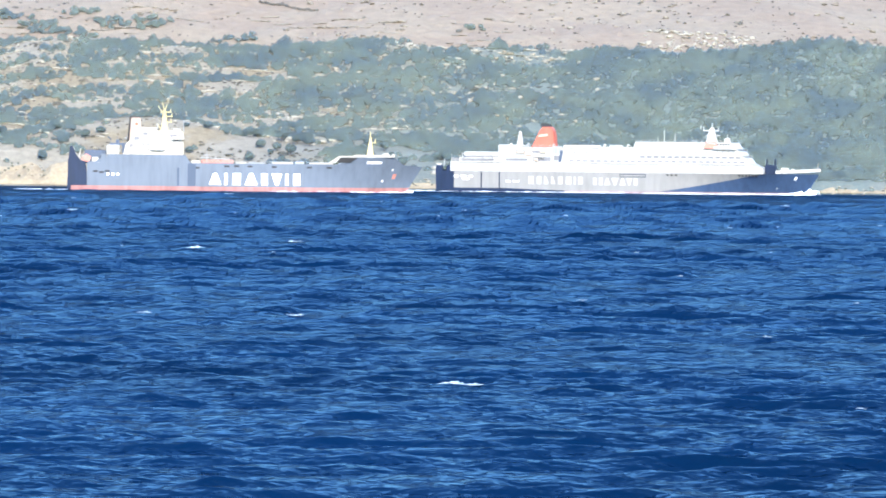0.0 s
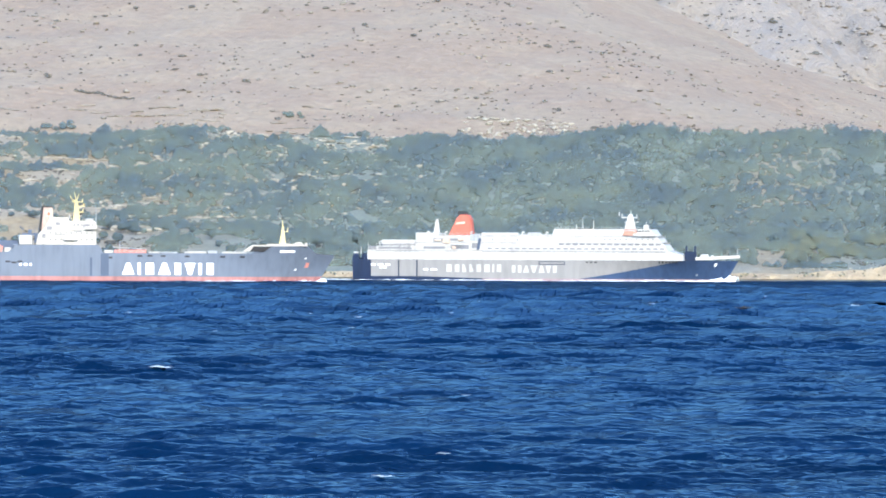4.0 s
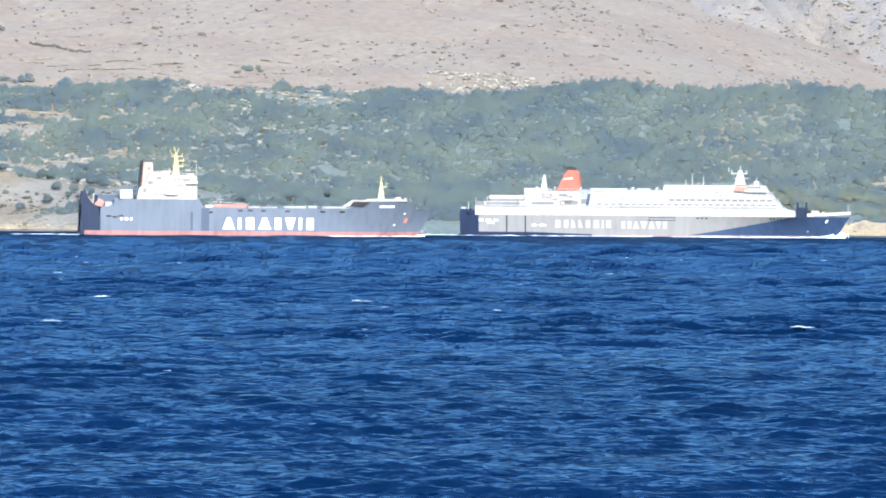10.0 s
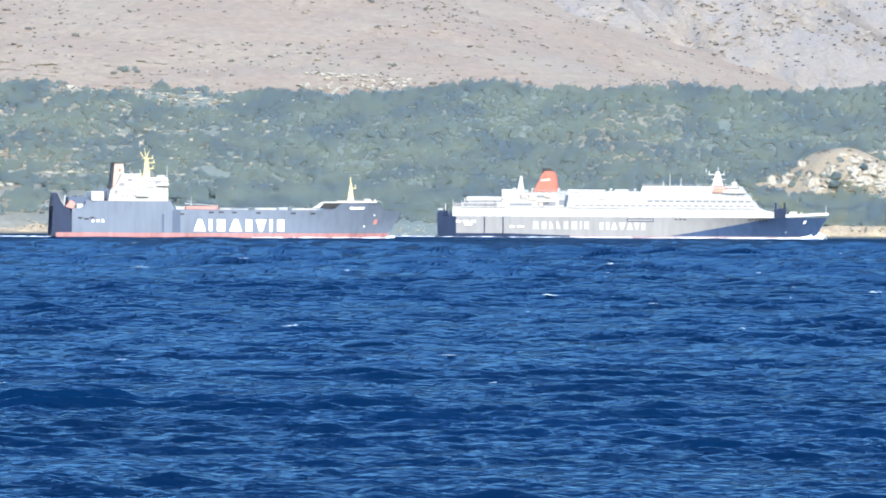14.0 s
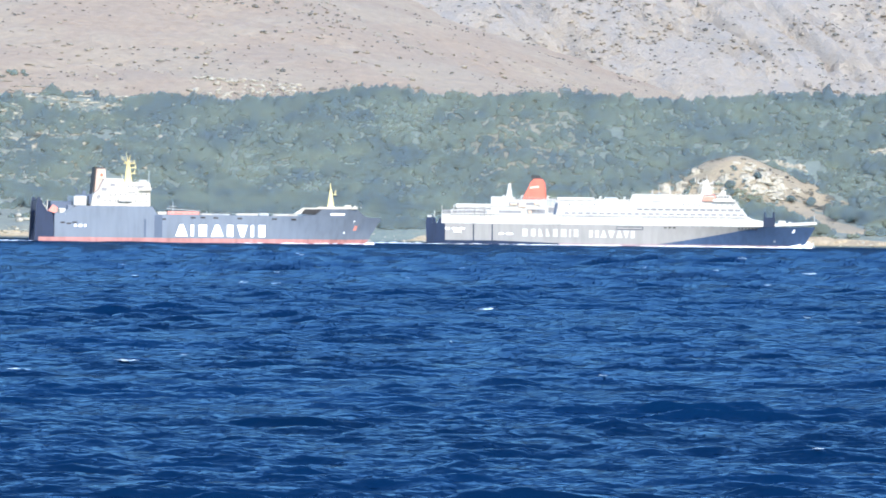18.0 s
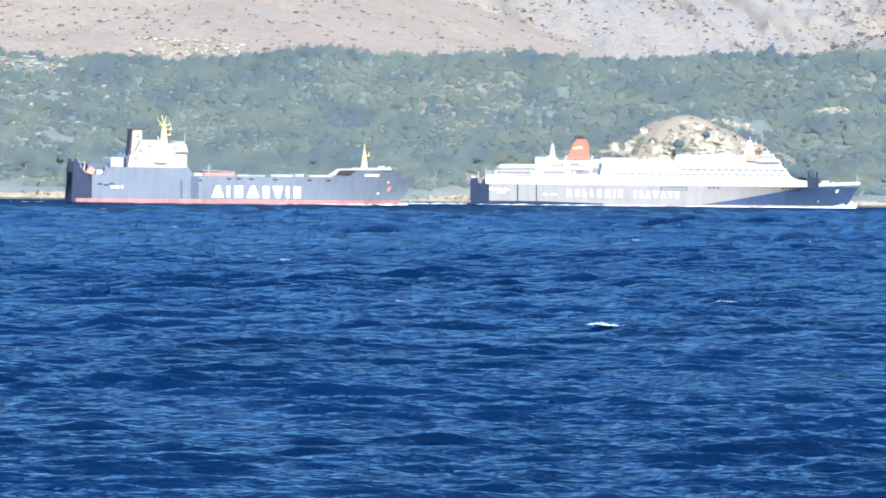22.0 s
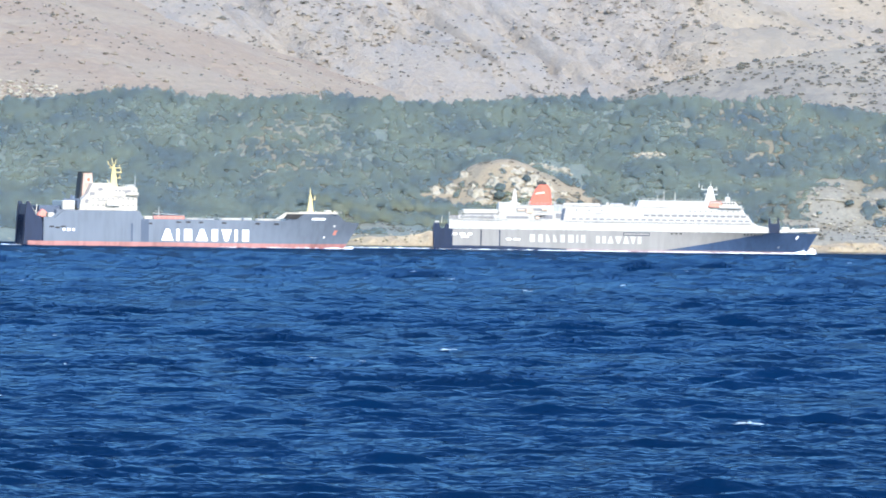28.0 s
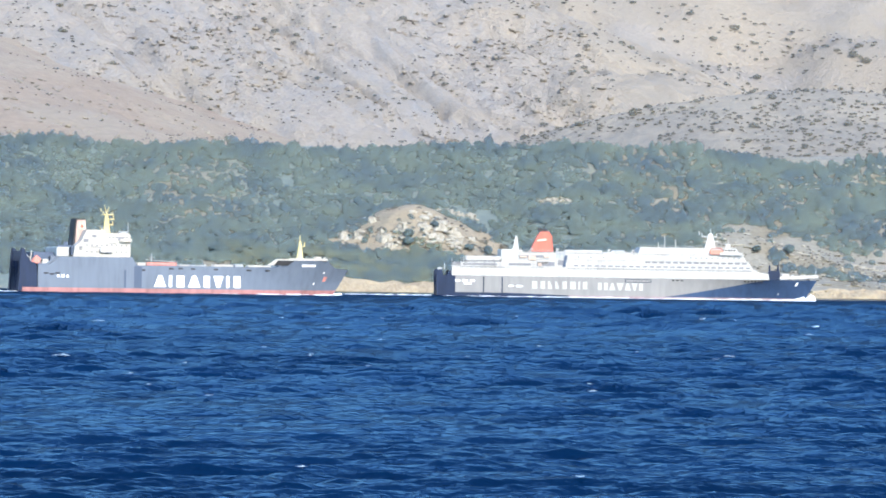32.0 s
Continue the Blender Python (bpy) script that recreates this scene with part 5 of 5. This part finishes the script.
# ---- whitecaps ----
def cap_mesh(seed):
    """A breaking crest: a ragged ridge with gaps, tapering at both ends."""
    n, m = 32, 6
    Uu, Vv = np.meshgrid(np.linspace(0, 1, n), np.linspace(-1, 1, m), indexing="ij")
    lump = np.clip(0.30 + 1.7 * fract(Uu * 3, Vv * 0.4, 0.30, seed, 4, 0.65), -0.8, 1.8)
    env = np.sin(Uu ** (0.6 + 0.12 * (seed % 7)) * math.pi) ** 1.3
    X = Uu - 0.5 + 0.03 * fract(Uu * 3, Vv, 0.3, seed + 1, 2)
    Y = Vv * 0.15 * env * (0.6 + 0.5 * fract(Uu * 3, Uu * 0, 0.4, seed + 3, 2)) + 0.10 * np.sin(Uu * 5 + seed)
    Z = 0.06 * env * (1 - Vv ** 2) * lump - 0.022 + 0.012 * np.sin(Uu * 7 + seed)
    return mesh_of("whitecap", np.stack([X, Y, Z], -1).reshape(-1, 3), grid_faces(n, m), CAPFOAM)


CAPS = [cap_mesh(20 + 5 * k) for k in range(8)]
rng = np.random.RandomState(5)
whitecaps = []
for k in range(240):
    y = 200 * (2100 / 200) ** (rng.rand() ** 0.85)
    lo, hi = sea_bounds(np.array(y))
    x = rng.uniform(lo + 6, hi - 6)
    px, py = x + rng.uniform(-3, 3, 60), y + rng.uniform(-4, 4, 60)
    pz = wave_field(px, py)[0]
    best = int(np.argmax(pz))
    x, y, crest = px[best], py[best], float(pz[best]) * min(1.0, (2600 - y) / 1000)
    cap = new("whitecap", CAPS[k % 8])
    s = (0.6 + 1.9 * rng.rand() ** 2.8) * (1 + y / 1500)
    cap.scale = (s, s * 1.4, s * rng.uniform(0.7, 1.2))
    tagged(cap, "small white breaking wave crest on dark blue sea", "foam", "whitecaps")
    whitecaps.append((cap, x, y, crest - 0.12, rng.uniform(-18, 18), rng.uniform(0, 9), rng.uniform(6, 10)))


# ---- bird ----
def dark_bird():
    bird = new("bird")
    bm = B()
    slab(bm, [(-0.30, 0.0), (-0.22, 0.06), (0.02, 0.09), (0.20, 0.05), (0.30, 0.0), (0.16, -0.07), (-0.10, -0.07)], -0.07, 0.07, 0.03)
    part("body", bm, FEATHER, bird)
    bm = B()
    slab(bm, [(-0.46, 0.02), (-0.26, 0.05), (-0.26, -0.02)], -0.09, 0.09, 0.0)
    part("tail", bm, FEATHER, bird)
    wings = []
    for side in (-1, 1):
        bm = B()
        pts = [(0.20, 0.0), (0.24, 0.35), (0.04, 0.82), (-0.10, 0.80), (-0.14, 0.35), (-0.20, 0.0)]
        up = [bm.verts.new((x, side * y, 0.025)) for x, y in pts]
        dn = [bm.verts.new((x, side * y, -0.01)) for x, y in pts]
        bm.faces.new(up)
        bm.faces.new(dn[::-1])
        for i in range(6):
            bm.faces.new((up[i], dn[i], dn[(i + 1) % 6], up[(i + 1) % 6]))
        wings.append(part("wing", bm, FEATHER, bird))
    return tagged(bird, "dark seabird flying low across the water", "bird"), wings


bird, wings = dark_bird()
bird.scale = (1.05, 1.05, 1.05)


def hut():
    """The small white building among the pines."""
    h = new("hut")
    bm = B()
    box(bm, -2.2, 2.2, -1.8, 1.8, -1.5, 2.6)
    part("wall", bm, LETTER, h)
    bm = B()
    slab(bm, [(-2.5, 2.5), (2.5, 2.5), (0.0, 3.9)], -2.1, 2.1)
    part("roof", bm, CREAM, h)
    bm = B()
    box(bm, -0.5, 0.5, -1.86, -1.7, -0.2, 1.8)
    part("door", bm, STEEL, h)
    hx, hy = np.array([199.0]), np.array([2834.0])
    h.matrix_basis = pose(199.0, 2834.0, float(front_h(hx, hy)[0]) + 0.7, 0, 0, 12)
    h.scale = (0.36, 0.36, 0.42)
    return tagged(h, "small white hut standing among the pines", "hut")


hut()


# ---- what moves ----
def motions():
    for a, vx, vy in ((sea_near, 1.1, -0.5), (sea_mid, 1.1, -0.5), (sea_far, 1.1, -0.5)):
        walk(a, [(0.0, pose(-16 * vx, -16 * vy, 0)), (32.0, pose(16 * vx, 16 * vy, 0))])
    for thing, x, y, speed, turn in ((ferry, 154.5, 2490.8, 10.52, -6.49), (ferry_wash, 153.3, 2490.8, 10.52, -6.49), (cargo_ship, -44.4, 2304.8, 8.0, 10.28), (cargo_wash, -44.4, 2304.8, 8.0, 10.28)):
        rows = []
        for t in (0.0, 8.0, 16.0, 24.0, 32.0):
            d = speed * (t - 16)
            rows.append((t, pose(x + d * math.cos(radians(turn)), y + d * math.sin(radians(turn)), 0, 0, 0, turn)))
        walk(thing, rows)
    # the bird crosses from the ferry's side towards the open water
    track = [(0.0, 222.0, 8.00), (2.5, 172.0, 8.60), (4.6, 132.7, 9.72), (5.0, 127.6, 10.67), (5.4, 121.4, 11.82), (5.8, 114.4, 12.62), (6.0, 110.8, 12.97), (6.5, 101.0, 13.95), (7.0, 90.1, 14.45), (7.5, 79.7, 14.86), (8.0, 68.9, 14.91), (8.6, 56.3, 14.83), (9.0, 47.5, 14.49), (9.2, 43.3, 14.10), (32.0, -442.4, 16.00)]
    walk(bird, [(t, pose(x, 300, z, 0, 0, 218)) for t, x, z in track])
    for side, wing in zip((-1, 1), wings):
        beats = [(0.0, 0)] + [(4.0 + 0.2 * k, 30 if k % 2 else 0) for k in range(34)] + [(11.0, 8), (32.0, 8)]
        walk(wing, [(t, pose(0, 0, 0, side * a, 0, 0)) for t, a in beats])
    for cap, x, y, crest, turn, phase, period in whitecaps:
        rows, t = [], -phase
        while t < 32.0:
            for dt, z in ((0.0, -0.75), (0.7, 0.22), (2.6, 0.20), (3.6, -0.75)):
                if 0 < t + dt < 32.0:
                    rows.append((t + dt, z))
            t += period
        rows = [(0.0, rows[0][1] if rows else -0.7)] + rows + [(32.0, rows[-1][1] if rows else -0.7)]
        walk(cap, [(q, pose(x + 1.1 * (q - 16), y - 0.5 * (q - 16), crest + z, 0, 0, turn)) for q, z in rows])


motions()
